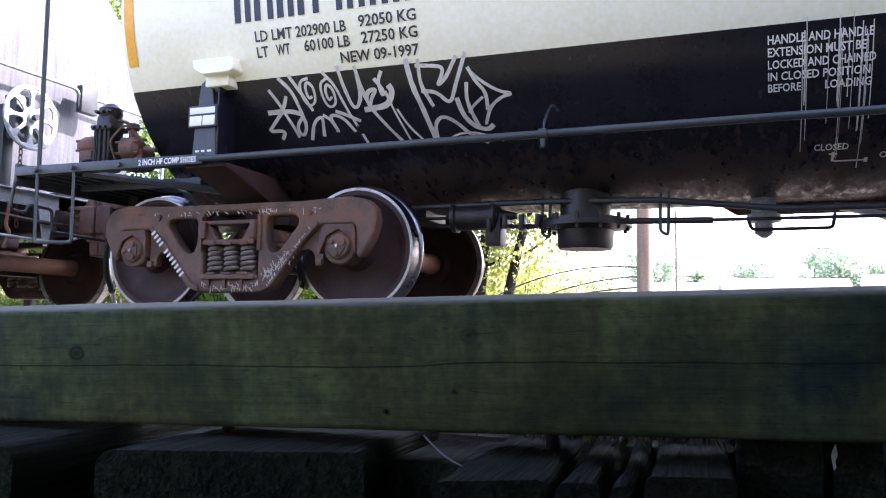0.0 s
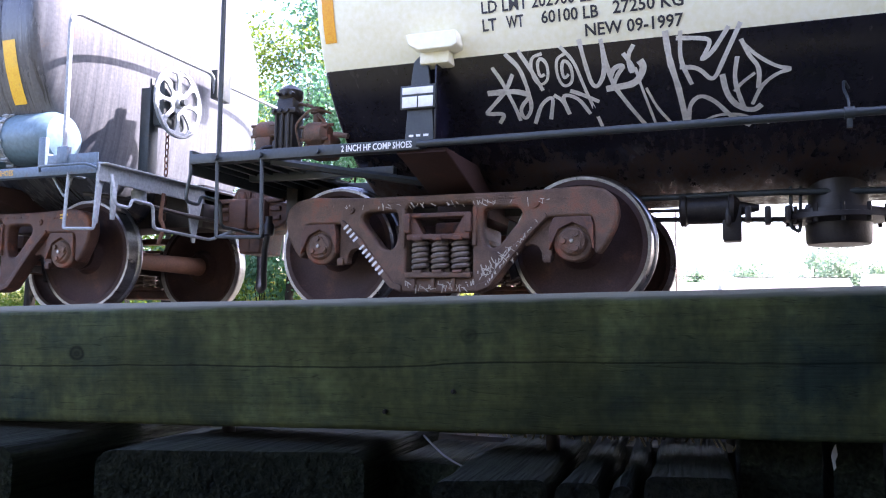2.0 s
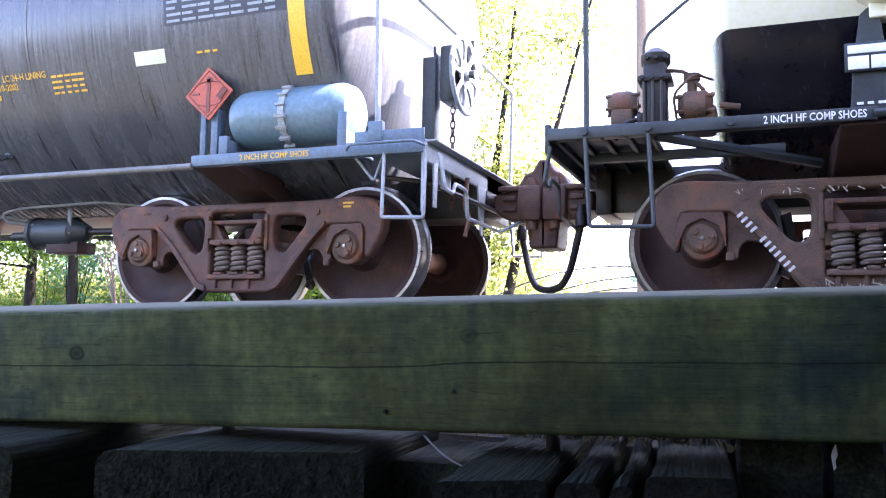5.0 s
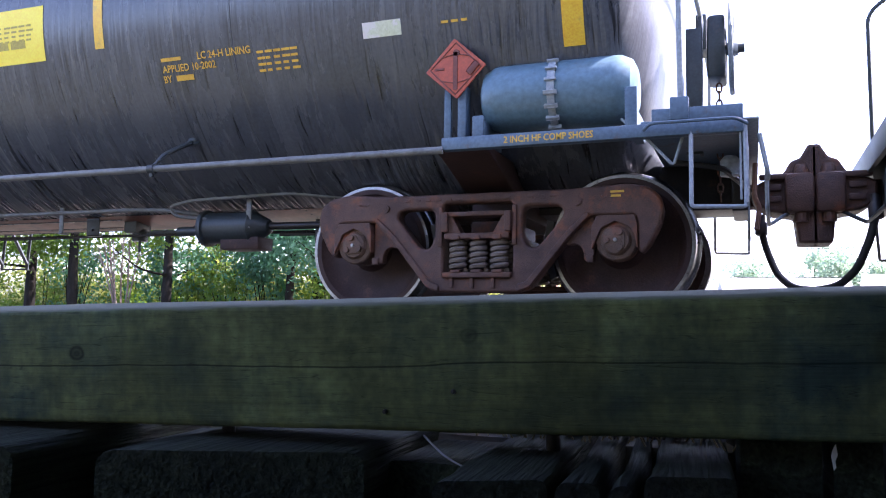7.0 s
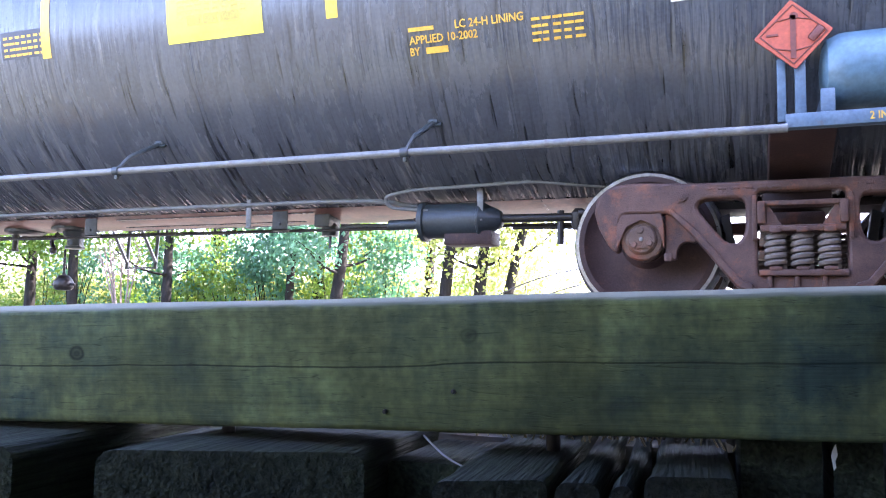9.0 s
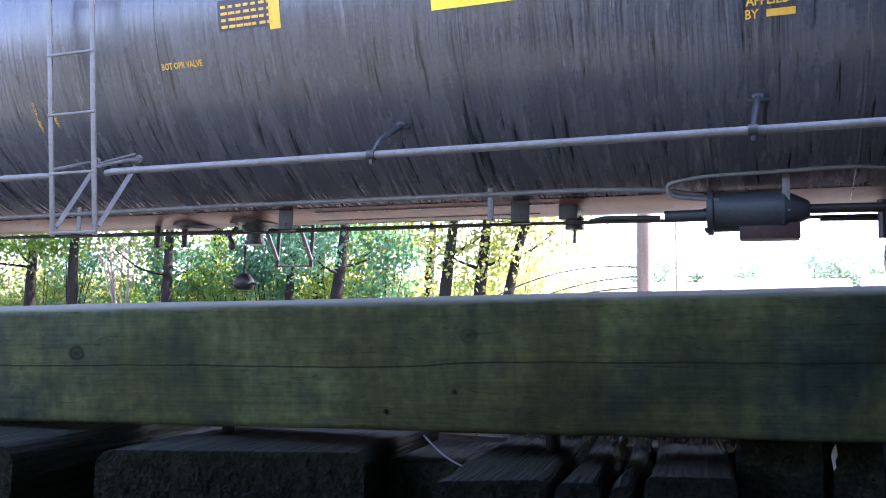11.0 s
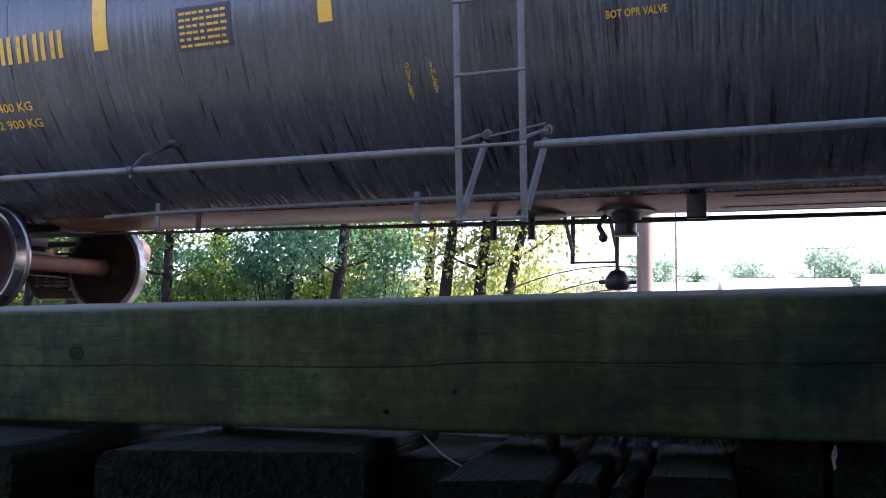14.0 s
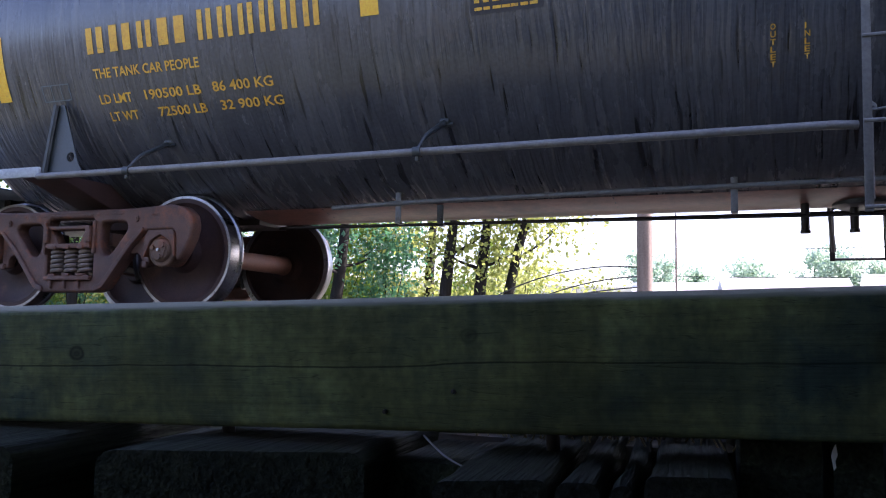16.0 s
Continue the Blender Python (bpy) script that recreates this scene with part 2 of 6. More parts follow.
DARK_PAINT = surface("dark_green_grey_paint", (0.018, 0.025, 0.028), (0.036, 0.045, 0.047), 0.45, 0, (6, 6, 6), 60, 0.06, spots=(0.075, 0.05, 0.04), spot_size=10, spot_edge=(0.6, 0.75))
RUST = surface("brown_rusty_cast_steel", (0.040, 0.020, 0.016), (0.135, 0.070, 0.049), 0.55, 0.05, (4, 4, 4), 120, 0.5, spots=(0.26, 0.085, 0.034), spot_size=5, spot_edge=(0.53, 0.70), spec=0.35)
RUST_DUSTY = surface("dusty_brown_cast_steel", (0.050, 0.028, 0.020), (0.185, 0.112, 0.072), 0.58, 0.05, (4, 4, 4), 120, 0.6, spots=(0.21, 0.058, 0.028), spot_size=4, spot_edge=(0.53, 0.70), spec=0.35)
SPRING_STEEL = surface("worn_spring_steel", (0.085, 0.062, 0.048), (0.25, 0.205, 0.165), 0.5, 0.2, (9, 9, 9), 90, 0.4, spots=(0.16, 0.06, 0.032), spot_size=9, spot_edge=(0.55, 0.70))
WHEEL_BROWN = surface("dark_brown_wheel_plate", (0.026, 0.013, 0.012), (0.066, 0.035, 0.029), 0.62, 0.1, (3, 3, 3), 90, 0.2, spots=(0.12, 0.055, 0.036), spot_size=6, spot_edge=(0.6, 0.75), spec=0.3)
AXLE_RUST = surface("orange_rusty_axle", (0.085, 0.038, 0.025), (0.16, 0.075, 0.043), 0.7, 0.05, (5, 5, 5), 60, 0.15)
STEEL = surface("polished_tread_steel", (0.17, 0.165, 0.17), (0.38, 0.38, 0.39), 0.3, 1.0, (9, 3, 9), 80, 0.03)
GREASE = surface("dark_greasy_steel", (0.011, 0.010, 0.010), (0.032, 0.027, 0.025), 0.45, 0.2, (8, 8, 8), 60, 0.15, spots=(0.085, 0.045, 0.028), spot_size=8, spot_edge=(0.6, 0.75))
CHALK = surface("tan_scratches", (0.36, 0.31, 0.24), (0.55, 0.49, 0.40), 0.9, 0, (9, 9, 9), 60, 0)
RUBBER = surface("black_rubber", (0.012, 0.012, 0.013), (0.03, 0.03, 0.03), 0.6, 0, (8, 8, 8), 60, 0.05)
WHITE_PAINT = surface("white_paint", (0.72, 0.72, 0.70), (0.82, 0.82, 0.80), 0.5, 0, (9, 9, 9), 60, 0.02, spots=(0.45, 0.44, 0.42), spot_size=14, spot_edge=(0.6, 0.8))
SPRAY = surface("silver_spray_paint", (0.52, 0.50, 0.48), (0.72, 0.70, 0.67), 0.45, 0.1, (5, 5, 5), 60, 0.02, spots=(0.26, 0.25, 0.25), spot_size=8, spot_edge=(0.58, 0.8))
YELLOW = surface("yellow_stencil_paint", (0.60, 0.32, 0.03), (0.76, 0.45, 0.05), 0.6, 0, (9, 9, 9), 60, 0.02, spots=(0.16, 0.11, 0.05), spot_size=18, spot_edge=(0.55, 0.75))
REFLECT_YELLOW = surface("yellow_reflective_tape", (0.72, 0.40, 0.02), (0.80, 0.50, 0.04), 0.4, 0, (9, 9, 9), 80, 0.02, spots=(0.5, 0.3, 0.06), spot_size=9)
REFLECT_ORANGE = surface("orange_reflective_tape", (0.78, 0.33, 0.02), (0.84, 0.42, 0.03), 0.4, 0, (9, 9, 9), 80, 0.02)
DECAL_YELLOW = surface("yellow_decal", (0.82, 0.62, 0.03), (0.86, 0.70, 0.06), 0.45, 0, (4, 4, 4), 60, 0.0)
FADED_INK = surface("faded_brown_print", (0.30, 0.23, 0.03), (0.44, 0.34, 0.04), 0.5, 0, (4, 4, 4), 60, 0.0)
INK = surface("dark_ink", (0.02, 0.022, 0.03), (0.035, 0.035, 0.045), 0.5, 0, (4, 4, 4), 60, 0.0)
BLUE_INK = surface("blue_black_paint", (0.012, 0.018, 0.04), (0.02, 0.028, 0.055), 0.45, 0, (4, 4, 4), 60, 0.0)
PLACARD = surface("faded_red_placard", (0.36, 0.060, 0.028), (0.46, 0.095, 0.045), 0.55, 0, (7, 7, 7), 60, 0.03)
PLACARD_DARK = surface("dark_red_print", (0.12, 0.03, 0.02), (0.17, 0.045, 0.03), 0.55, 0, (7, 7, 7), 60, 0.0)
LABEL_PALE = surface("pale_green_plate", (0.55, 0.58, 0.38), (0.66, 0.66, 0.52), 0.4, 0, (5, 5, 5), 60, 0.0, spots=(0.7, 0.66, 0.62), spot_size=6, spot_edge=(0.48, 0.52))
BEAM_WOOD = weathered_timber("green_stained_timber", (0.070, 0.096, 0.038), (0.215, 0.228, 0.078), crack=0.5, stain=(0.030, 0.050, 0.037), check_z=0.098, knots=((-0.625, 0.116, 0.013, 1.0), (0.045, 0.139, 0.012, 0.6), (0.60, 0.120, 0.03, 0.5)), lit_worn_top=0.1845)
TIE_WOOD = weathered_timber("dark_creosoted_timber", (0.009, 0.014, 0.008), (0.042, 0.052, 0.029), along=(0.9, 22, 22), crack=1.0)
BALLAST = surface("grey_ballast", (0.07, 0.064, 0.058), (0.17, 0.155, 0.14), 0.9, 0, (9, 9, 9), 25, 0.9)
SOIL = surface("dry_grassy_soil", (0.055, 0.050, 0.038), (0.095, 0.088, 0.06), 0.95, 0, (0.4, 0.4, 0.4), 6, 0.6, spots=(0.055, 0.07, 0.03), spot_size=0.35, spot_edge=(0.4, 0.6))
BARK = surface("grey_brown_bark", (0.008, 0.007, 0.006), (0.026, 0.022, 0.018), 0.9, 0, (9, 9, 1.5), 30, 0.8, spec=0.2)
POLE_WOOD = surface("weathered_pole_timber", (0.14, 0.10, 0.075), (0.24, 0.18, 0.14), 0.9, 0, (14, 14, 1), 40, 0.4)
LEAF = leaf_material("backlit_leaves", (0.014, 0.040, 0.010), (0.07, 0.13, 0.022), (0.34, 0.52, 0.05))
LEAF_BLUE = leaf_material("bluish_leaves", (0.022, 0.060, 0.038), (0.06, 0.15, 0.085), (0.15, 0.42, 0.19))
# Lighter copy of LEAF: sunshine is put into the yellow leaf colour.
LEAF_SUN = leaf_material("leaves_tinted_sunlit", (0.09, 0.13, 0.025), (0.22, 0.24, 0.06), (0.66, 0.70, 0.17))
# Haze is mixed into the base colour of these distant leaves.
LEAF_FAR = leaf_material("haze_tinted_leaves", (0.20, 0.31, 0.24), (0.32, 0.43, 0.31), (0.38, 0.50, 0.30))
WALL_PALE = surface("pale_siding", (0.62, 0.60, 0.56), (0.72, 0.70, 0.66), 0.8, 0, (1, 1, 6), 8, 0.1)
ROOF_GREY = surface("grey_shingle_roof", (0.42, 0.41, 0.40), (0.52, 0.50, 0.49), 0.9, 0, (1, 1, 6), 6, 0.2)
GLASS_DARK = surface("dark_window_glass", (0.02, 0.025, 0.03), (0.03, 0.035, 0.04), 0.08, 0, (1, 1, 1), 4, 0.0)


# ---- mesh helpers ----
def part(name, bm, material, parent=None, label="", smooth=True):
    """Links a bmesh (or a mesh) as one object under a thing or a part."""
    if isinstance(bm, bpy.types.Mesh):
        me = bm
    else:
        me = bpy.data.meshes.new(name)
        bmesh.ops.recalc_face_normals(bm, faces=bm.faces)
        bm.to_mesh(me)
        bm.free()
    me.name = name
    me.materials.clear()
    me.materials.append(material)
    if smooth:
        me.shade_smooth()
        me.set_sharp_from_angle(angle=radians(38))
    ob = new(name, me)
    if parent:
        ob.parent = parent
    if label:
        tagged(ob, label)
    return ob


def share(name, me, parent, m, label=""):
    """Another object on the same mesh."""
    ob = new(name, me)
    ob.parent = parent
    ob.matrix_basis = m
    if label:
        tagged(ob, label)
    return ob


def empty(name, at=(0, 0, 0)):
    ob = new(name)
    ob.location = at
    return ob


def add_box(bm, x0, x1, y0, y1, z0, z1, bevel=0.006, m=None):
    made = bmesh.ops.create_cube(bm, size=1.0)["verts"]
    for v in made:
        v.co = Vector(((x0 + x1) / 2 + v.co.x * (x1 - x0), (y0 + y1) / 2 + v.co.y * (y1 - y0), (z0 + z1) / 2 + v.co.z * (z1 - z0)))
        if m:
            v.co = m @ v.co
    if bevel:
        bmesh.ops.bevel(bm, geom=list({e for v in made for e in v.link_edges}), offset=bevel, segments=2, affect="EDGES", profile=0.5)


def box(*a, **k):
    bm = bmesh.new()
    add_box(bm, *a, **k)
    return bm


def add_lathe(bm, profile, centre=(0, 0, 0), axis="y", seg=48, closed=True):
    """Turns (radius, height) pairs round an axis."""
    rings = []
    c = Vector(centre)
    for r, h in profile:
        ring = []
        for i in range(seg):
            a = 2 * math.pi * i / seg
            u, v = r * math.cos(a), r * math.sin(a)
            p = {"y": (u, h, v), "x": (h, u, v), "z": (u, v, h)}[axis]
            ring.append(bm.verts.new(c + Vector(p)))
        rings.append(ring)
    for a, b in zip(rings, rings[1:]):
        for i in range(seg):
            j = (i + 1) % seg
            bm.faces.new((a[i], a[j], b[j], b[i]))
    if closed:
        bm.faces.new(rings[0])
        bm.faces.new(rings[-1])


def lathe(*a, **k):
    bm = bmesh.new()
    add_lathe(bm, *a, **k)
    return bm


def add_tube(bm, points, r, seg=10, r_end=None):
    """A round bar along a polyline, with capped ends."""
    pts = [Vector(p) for p in points]
    rings = []
    up = Vector((0.13, 0.21, 0.97))
    for i, p in enumerate(pts):
        d = (pts[min(i + 1, len(pts) - 1)] - pts[max(i - 1, 0)]).normalized()
        side = d.cross(up)
        if side.length < 0.1:
            side = d.cross(Vector((1, 0, 0)))
        side.normalize()
        over = side.cross(d)
        rad = r if r_end is None else r + (r_end - r) * i / (len(pts) - 1)
        rings.append([bm.verts.new(p + rad * (math.cos(a) * side + math.sin(a) * over)) for a in [2 * math.pi * k / seg for k in range(seg)]])
    for a, b in zip(rings, rings[1:]):
        for i in range(seg):
            j = (i + 1) % seg
            bm.faces.new((a[i], a[j], b[j], b[i]))
    bm.faces.new(rings[0])
    bm.faces.new(rings[-1])


def rounded(points, radius=0.04, steps=4):
    """Rounds the corners of a polyline."""
    pts = [Vector(p) for p in points]
    out = [pts[0]]
    for a, b, c in zip(pts, pts[1:], pts[2:]):
        ra = min(radius, (a - b).length / 2.1)
        rc = min(radius, (c - b).length / 2.1)
        p, q = b + (a - b).normalized() * ra, b + (c - b).normalized() * rc
        for i in range(steps + 1):
            t = i / steps
            out.append(p * (1 - t) ** 2 + b * 2 * t * (1 - t) + q * t * t)
    return out + [pts[-1]]


def tube(points, r, seg=10, r_end=None, bend=0.0):
    bm = bmesh.new()
    add_tube(bm, rounded(points, bend) if bend else points, r, seg, r_end)
    return bm


def plate(loops, thick, bevel=0.008, m=None):
    """A plate in the x-z plane, its front at y = 0, with the further loops as holes."""
    cu = bpy.data.curves.new("outline", "CURVE")
    cu.dimensions, cu.fill_mode = "2D", "BOTH"
    cu.extrude, cu.bevel_depth, cu.bevel_resolution, cu.offset = thick / 2 - bevel, bevel, 2, -bevel
    for loop in loops:
        sp = cu.splines.new("POLY")
        sp.points.add(len(loop) - 1)
        for p, (x, z) in zip(sp.points, loop):
            p.co = (x, z, 0, 1)
        sp.use_cyclic_u = True
    ob = bpy.data.objects.new("outline", cu)
    me = bpy.data.meshes.new_from_object(ob)
    bpy.data.objects.remove(ob)
    bpy.data.curves.remove(cu)
    me.transform(Matrix(((1, 0, 0, 0), (0, 0, 1, thick / 2), (0, 1, 0, 0), (0, 0, 0, 1))))
    if m:
        me.transform(m)
    return me


def soft_loop(points, radius=0.03, steps=3):
    """Rounds the corners of a closed (x, z) loop."""
    n = len(points)
    out = []
    for i in range(n):
        a, b, c = (Vector(points[k % n]) for k in (i - 1, i, i + 1))
        ra = min(radius, (a - b).length / 2.2)
        rc = min(radius, (c - b).length / 2.2)
        p, q = b + (a - b).normalized() * ra, b + (c - b).normalized() * rc
        for k in range(steps + 1):
            t = k / steps
            out.append(tuple(p * (1 - t) ** 2 + b * 2 * t * (1 - t) + q * t * t))
    return out


def joined(meshes):
    bm = bmesh.new()
    for me in meshes:
        bm.from_mesh(me)
    return bm


def letters(text, height, width=None, spacing=1.0, thick=0.018):
    """Flat mesh of a line of text in the x-y plane, its lower left corner at 0, capitals `height` tall; width squeezes the line."""
    cu = bpy.data.curves.new("text", "FONT")
    cu.body, cu.size, cu.space_character, cu.offset = text, 1.0, spacing, thick
    cu.resolution_u = 2
    ob = bpy.data.objects.new("text", cu)
    me = bpy.data.meshes.new_from_object(ob)
    bpy.data.objects.remove(ob)
    bpy.data.curves.remove(cu)
    xs = [v.co.x for v in me.vertices]
    ys = [v.co.y for v in me.vertices]
    k = height / 0.7
    kx = width / (max(xs) - min(xs)) if width else k
    x0 = min(xs)
    for v in me.vertices:
        v.co = ((v.co.x - x0) * kx, v.co.y * k, 0)
    return me


def flat_quads(rects):
    """Bars (u0, u1, v0, v1) as a subdivided flat mesh."""
    bm = bmesh.new()
    for u0, u1, v0, v1 in rects:
        n = max(1, int(abs(v1 - v0) / 0.06))
        for i in range(n):
            a, b = v0 + (v1 - v0) * i / n, v0 + (v1 - v0) * (i + 1) / n
            bm.faces.new([bm.verts.new(p) for p in ((u0, a, 0), (u1, a, 0), (u1, b, 0), (u0, b, 0))])
    me = bpy.data.meshes.new("bars")
    bm.to_mesh(me)
    bm.free()
    return me


def wrapped(me, x, z, radius, zc, lift=0.004):
    """Lays a flat mesh on the near side of a shell of that radius round the car's axis, from (x, z) on."""
    a0 = math.asin(max(-1, min(1, (z - zc) / radius)))
    for v in me.vertices:
        a = a0 + v.co.y / radius
        r = radius + lift
        v.co = (x + v.co.x, -r * math.cos(a), zc + r * math.sin(a))
    return me


def upright(me, x, y, z):
    """Stands a flat mesh in the x-z plane."""
    for v in me.vertices:
        v.co = (x + v.co.x, y, z + v.co.y)
    return me


# ---- the train's run: metres travelled every half second ----
RUN = [0.0, 0.408, 0.817, 1.228, 1.640, 2.052, 2.470, 2.890, 3.316, 3.754, 4.2, 4.651, 5.11, 5.572, 6.048, 6.528, 7.009, 7.497, 7.988, 8.485,
       8.988, 9.495, 10.007, 10.524, 11.047, 11.575, 12.11, 12.652, 13.2, 13.749, 14.298, 14.848, 15.4]
TRACK_Y = 6.11
WHEEL_R = 0.457
HALF_BASE = 0.893
CAR_A_X, CAR_B_X = 2.81, -14.11
TRUCK_X = 6.39
TANK_Z = 2.31


# ---- ground ----
def build_ground():
    def height(x, y):
        if y < 1.0:
            h = -0.75
        elif y < 1.45:
            h = -0.75 + (y - 1.0) / 0.45 * 0.49
        elif y < 9.6:
            h = -0.26
        elif y < 12:
            h = -0.26 - (y - 9.6) * 0.2
        else:
            h = -0.74
        if y > 60:
            h += 13 * min(1, (y - 60) / 110) ** 1.2 * (0.75 + 0.25 * noise.noise(Vector((x * 0.02, y * 0.02, 3))))
        if y < -3:
            h += min(4.5, (-3 - y) * 0.55)
        return h
    xs = [-2000, -700, -300, -150, -90, -60, -40] + [x * 2.0 for x in range(-15, 16)] + [40, 60, 90, 150, 300, 700, 2000]
    ys = [-2000, -400, -100, -40, -20, -12, -8, -5, -3, -1.5, 0, 0.95, 1.0, 1.1, 1.2, 1.3, 1.45, 1.6, 2.2, 3, 4, 5, 6, 7, 8, 9.6, 10.5, 12, 16, 24, 34, 46, 60, 75, 90, 110, 130, 150, 170, 220, 400, 2000]
    bm = bmesh.new()
    rows = [[bm.verts.new((x, y, height(x, y) + (0.02 * noise.noise(Vector((x * 3, y * 3, 0))) if 1.4 < y < 30 else 0))) for x in xs] for y in ys]
    for a, b in zip(rows, rows[1:]):
        for i in range(len(xs) - 1):
            bm.faces.new((a[i], a[i + 1], b[i + 1], b[i]))
    tagged(part("ground", bm, SOIL), "dry grassy soil rising to a hillside beyond the track", "ground", kind="structure")
    bm = bmesh.new()
    prof = [(4.2, -0.27), (4.6, -0.20), (7.6, -0.20), (8.1, -0.27)]
    xs = [x * 0.5 for x in range(-90, 71)]
    rows = [[bm.verts.new((x, y, z + 0.02 * noise.noise(Vector((x * 4, y * 4, 1))))) for x in xs] for y, z in prof]
    for a, b in zip(rows, rows[1:]):
        for i in range(len(xs) - 1):
            bm.faces.new((a[i], a[i + 1], b[i + 1], b[i]))
    tagged(part("ballast_bed", bm, BALLAST), "grey crushed stone ballast bed under the track", "ballast", kind="structure")


def build_track():
    prof = [(-0.07, -0.17), (0.07, -0.17), (0.07, -0.158), (0.012, -0.14), (0.012, -0.045), (0.036, -0.035), (0.036, -0.006), (0.026, 0), (-0.026, 0), (-0.036, -0.006), (-0.036, -0.035), (-0.012, -0.045), (-0.012, -0.14), (-0.07, -0.158)]
    for y in (TRACK_Y - 0.755, TRACK_Y + 0.755):
        bm = bmesh.new()
        a = [bm.verts.new((-45, y + p, z)) for p, z in prof]
        b = [bm.verts.new((35, y + p, z)) for p, z in prof]
        for i in range(len(prof)):
            j = (i + 1) % len(prof)
            bm.faces.new((a[i], a[j], b[j], b[i]))
        bm.faces.new(a), bm.faces.new(b)
        tagged(part("rail", bm, RUST, smooth=False), "steel running rail with a rusty web on timber ties", "rail", group="running rails")
    me = None
    for i in range(130):
        x = -44 + i * 0.6
        if me is None:
            ob = part("railroad_tie", box(-0.11, 0.11, -1.3, 1.3, -0.16, 0.0, bevel=0.012), TIE_WOOD)
            me = ob.data
        else:
            ob = new("railroad_tie", me)
        ob.matrix_basis = pose(x, TRACK_Y, -0.172, 0, 0, random.uniform(-1, 1))
        tagged(ob, "dark creosoted timber tie under the rails", "railroad tie", group="ties of the track")


# ---- the timber guard in front of the camera ----
def rough_timber(x0, x1, y0, y1, z0, z1, bevel, wobble, nx, seed):
    """A sawn timber with softened, uneven edges."""
    bm = bmesh.new()
    prof = []
    for cy, cz, a0 in ((y1 - bevel, z1 - bevel, 0), (y0 + bevel, z1 - bevel, 90), (y0 + bevel, z0 + bevel, 180), (y1 - bevel, z0 + bevel, 270)):
        for k in range(4):
            a = radians(a0 + k * 30)
            prof.append((cy + bevel * math.cos(a), cz + bevel * math.sin(a)))
    rings = []
    for i in range(nx + 1):
        x = x0 + (x1 - x0) * i / nx
        ring = []
        for y, z in prof:
            d = noise.noise(Vector((x * 3, y * 9, z * 9 + seed))) * wobble + noise.noise(Vector((x * 14, y * 20, z * 20 + seed))) * wobble * 0.35
            ring.append(bm.verts.new((x, y + d, z + d * 0.7)))
        rings.append(ring)
    for a, b in zip(rings, rings[1:]):
        for i in range(len(prof)):
            j = (i + 1) % len(prof)
            bm.faces.new((a[i], a[j], b[j], b[i]))
    bm.faces.new(rings[0]), bm.faces.new(rings[-1])
    return bm


# the guard's own frame: x along the beam, its front at y = 0, its underside at z = 0
GUARD = Matrix.Translation((-0.42, 1.112, -0.2205)) @ Matrix.Rotation(radians(3.9), 4, "Z") @ Matrix.Rotation(radians(-1.56), 4, "Y") @ Matrix.Rotation(radians(4.5), 4, "X")
TIES = Matrix.Translation((0, 1.112, -0.25)) @ Matrix.Rotation(radians(3.9), 4, "Z")


def build_tie_end(x0, x1, y0, depth, top, seed, bevel=0.022, wobble=0.009, parent=None, name="timber_tie", skew=0.40):
    bm = rough_timber(-depth, 0.0, -(x1 - x0), 0, -0.34, 0, bevel, wobble, 40, seed)
    for v in bm.verts:
        v.co.x += skew * v.co.y * v.co.x / depth
    ob = part(name, bm, TIE_WOOD, parent)
    ob.matrix_basis = TIES @ Matrix.Translation((x1, y0 + depth, top)) @ Matrix.Rotation(radians(90), 4, "Z") @ Matrix.Translation((0, x1 - x0, 0))
    return ob


GUARD_BEAM = []


def build_guard():
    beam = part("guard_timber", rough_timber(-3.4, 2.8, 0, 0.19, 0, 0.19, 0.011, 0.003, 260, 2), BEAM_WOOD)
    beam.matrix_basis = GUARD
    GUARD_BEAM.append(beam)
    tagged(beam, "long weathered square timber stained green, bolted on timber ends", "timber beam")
    for x0, x1, y0, top, seed in ((-1.42, -1.03, -0.28, 0.0, 1), (-0.872, -0.53, -0.13, 0.0, 5), (0.50, 0.86, -0.2, 0.0, 8), (-2.1, -1.66, -0.2, 0.0, 11), (1.05, 1.4, -0.2, 0.0, 12)):
        tagged(build_tie_end(x0, x1, y0, 0.9, top, seed), "heavy dark weathered timber end under the guard beam", "timber tie", group="timber ends")


def build_setting():
    build_ground()
    build_track()
    build_guard()


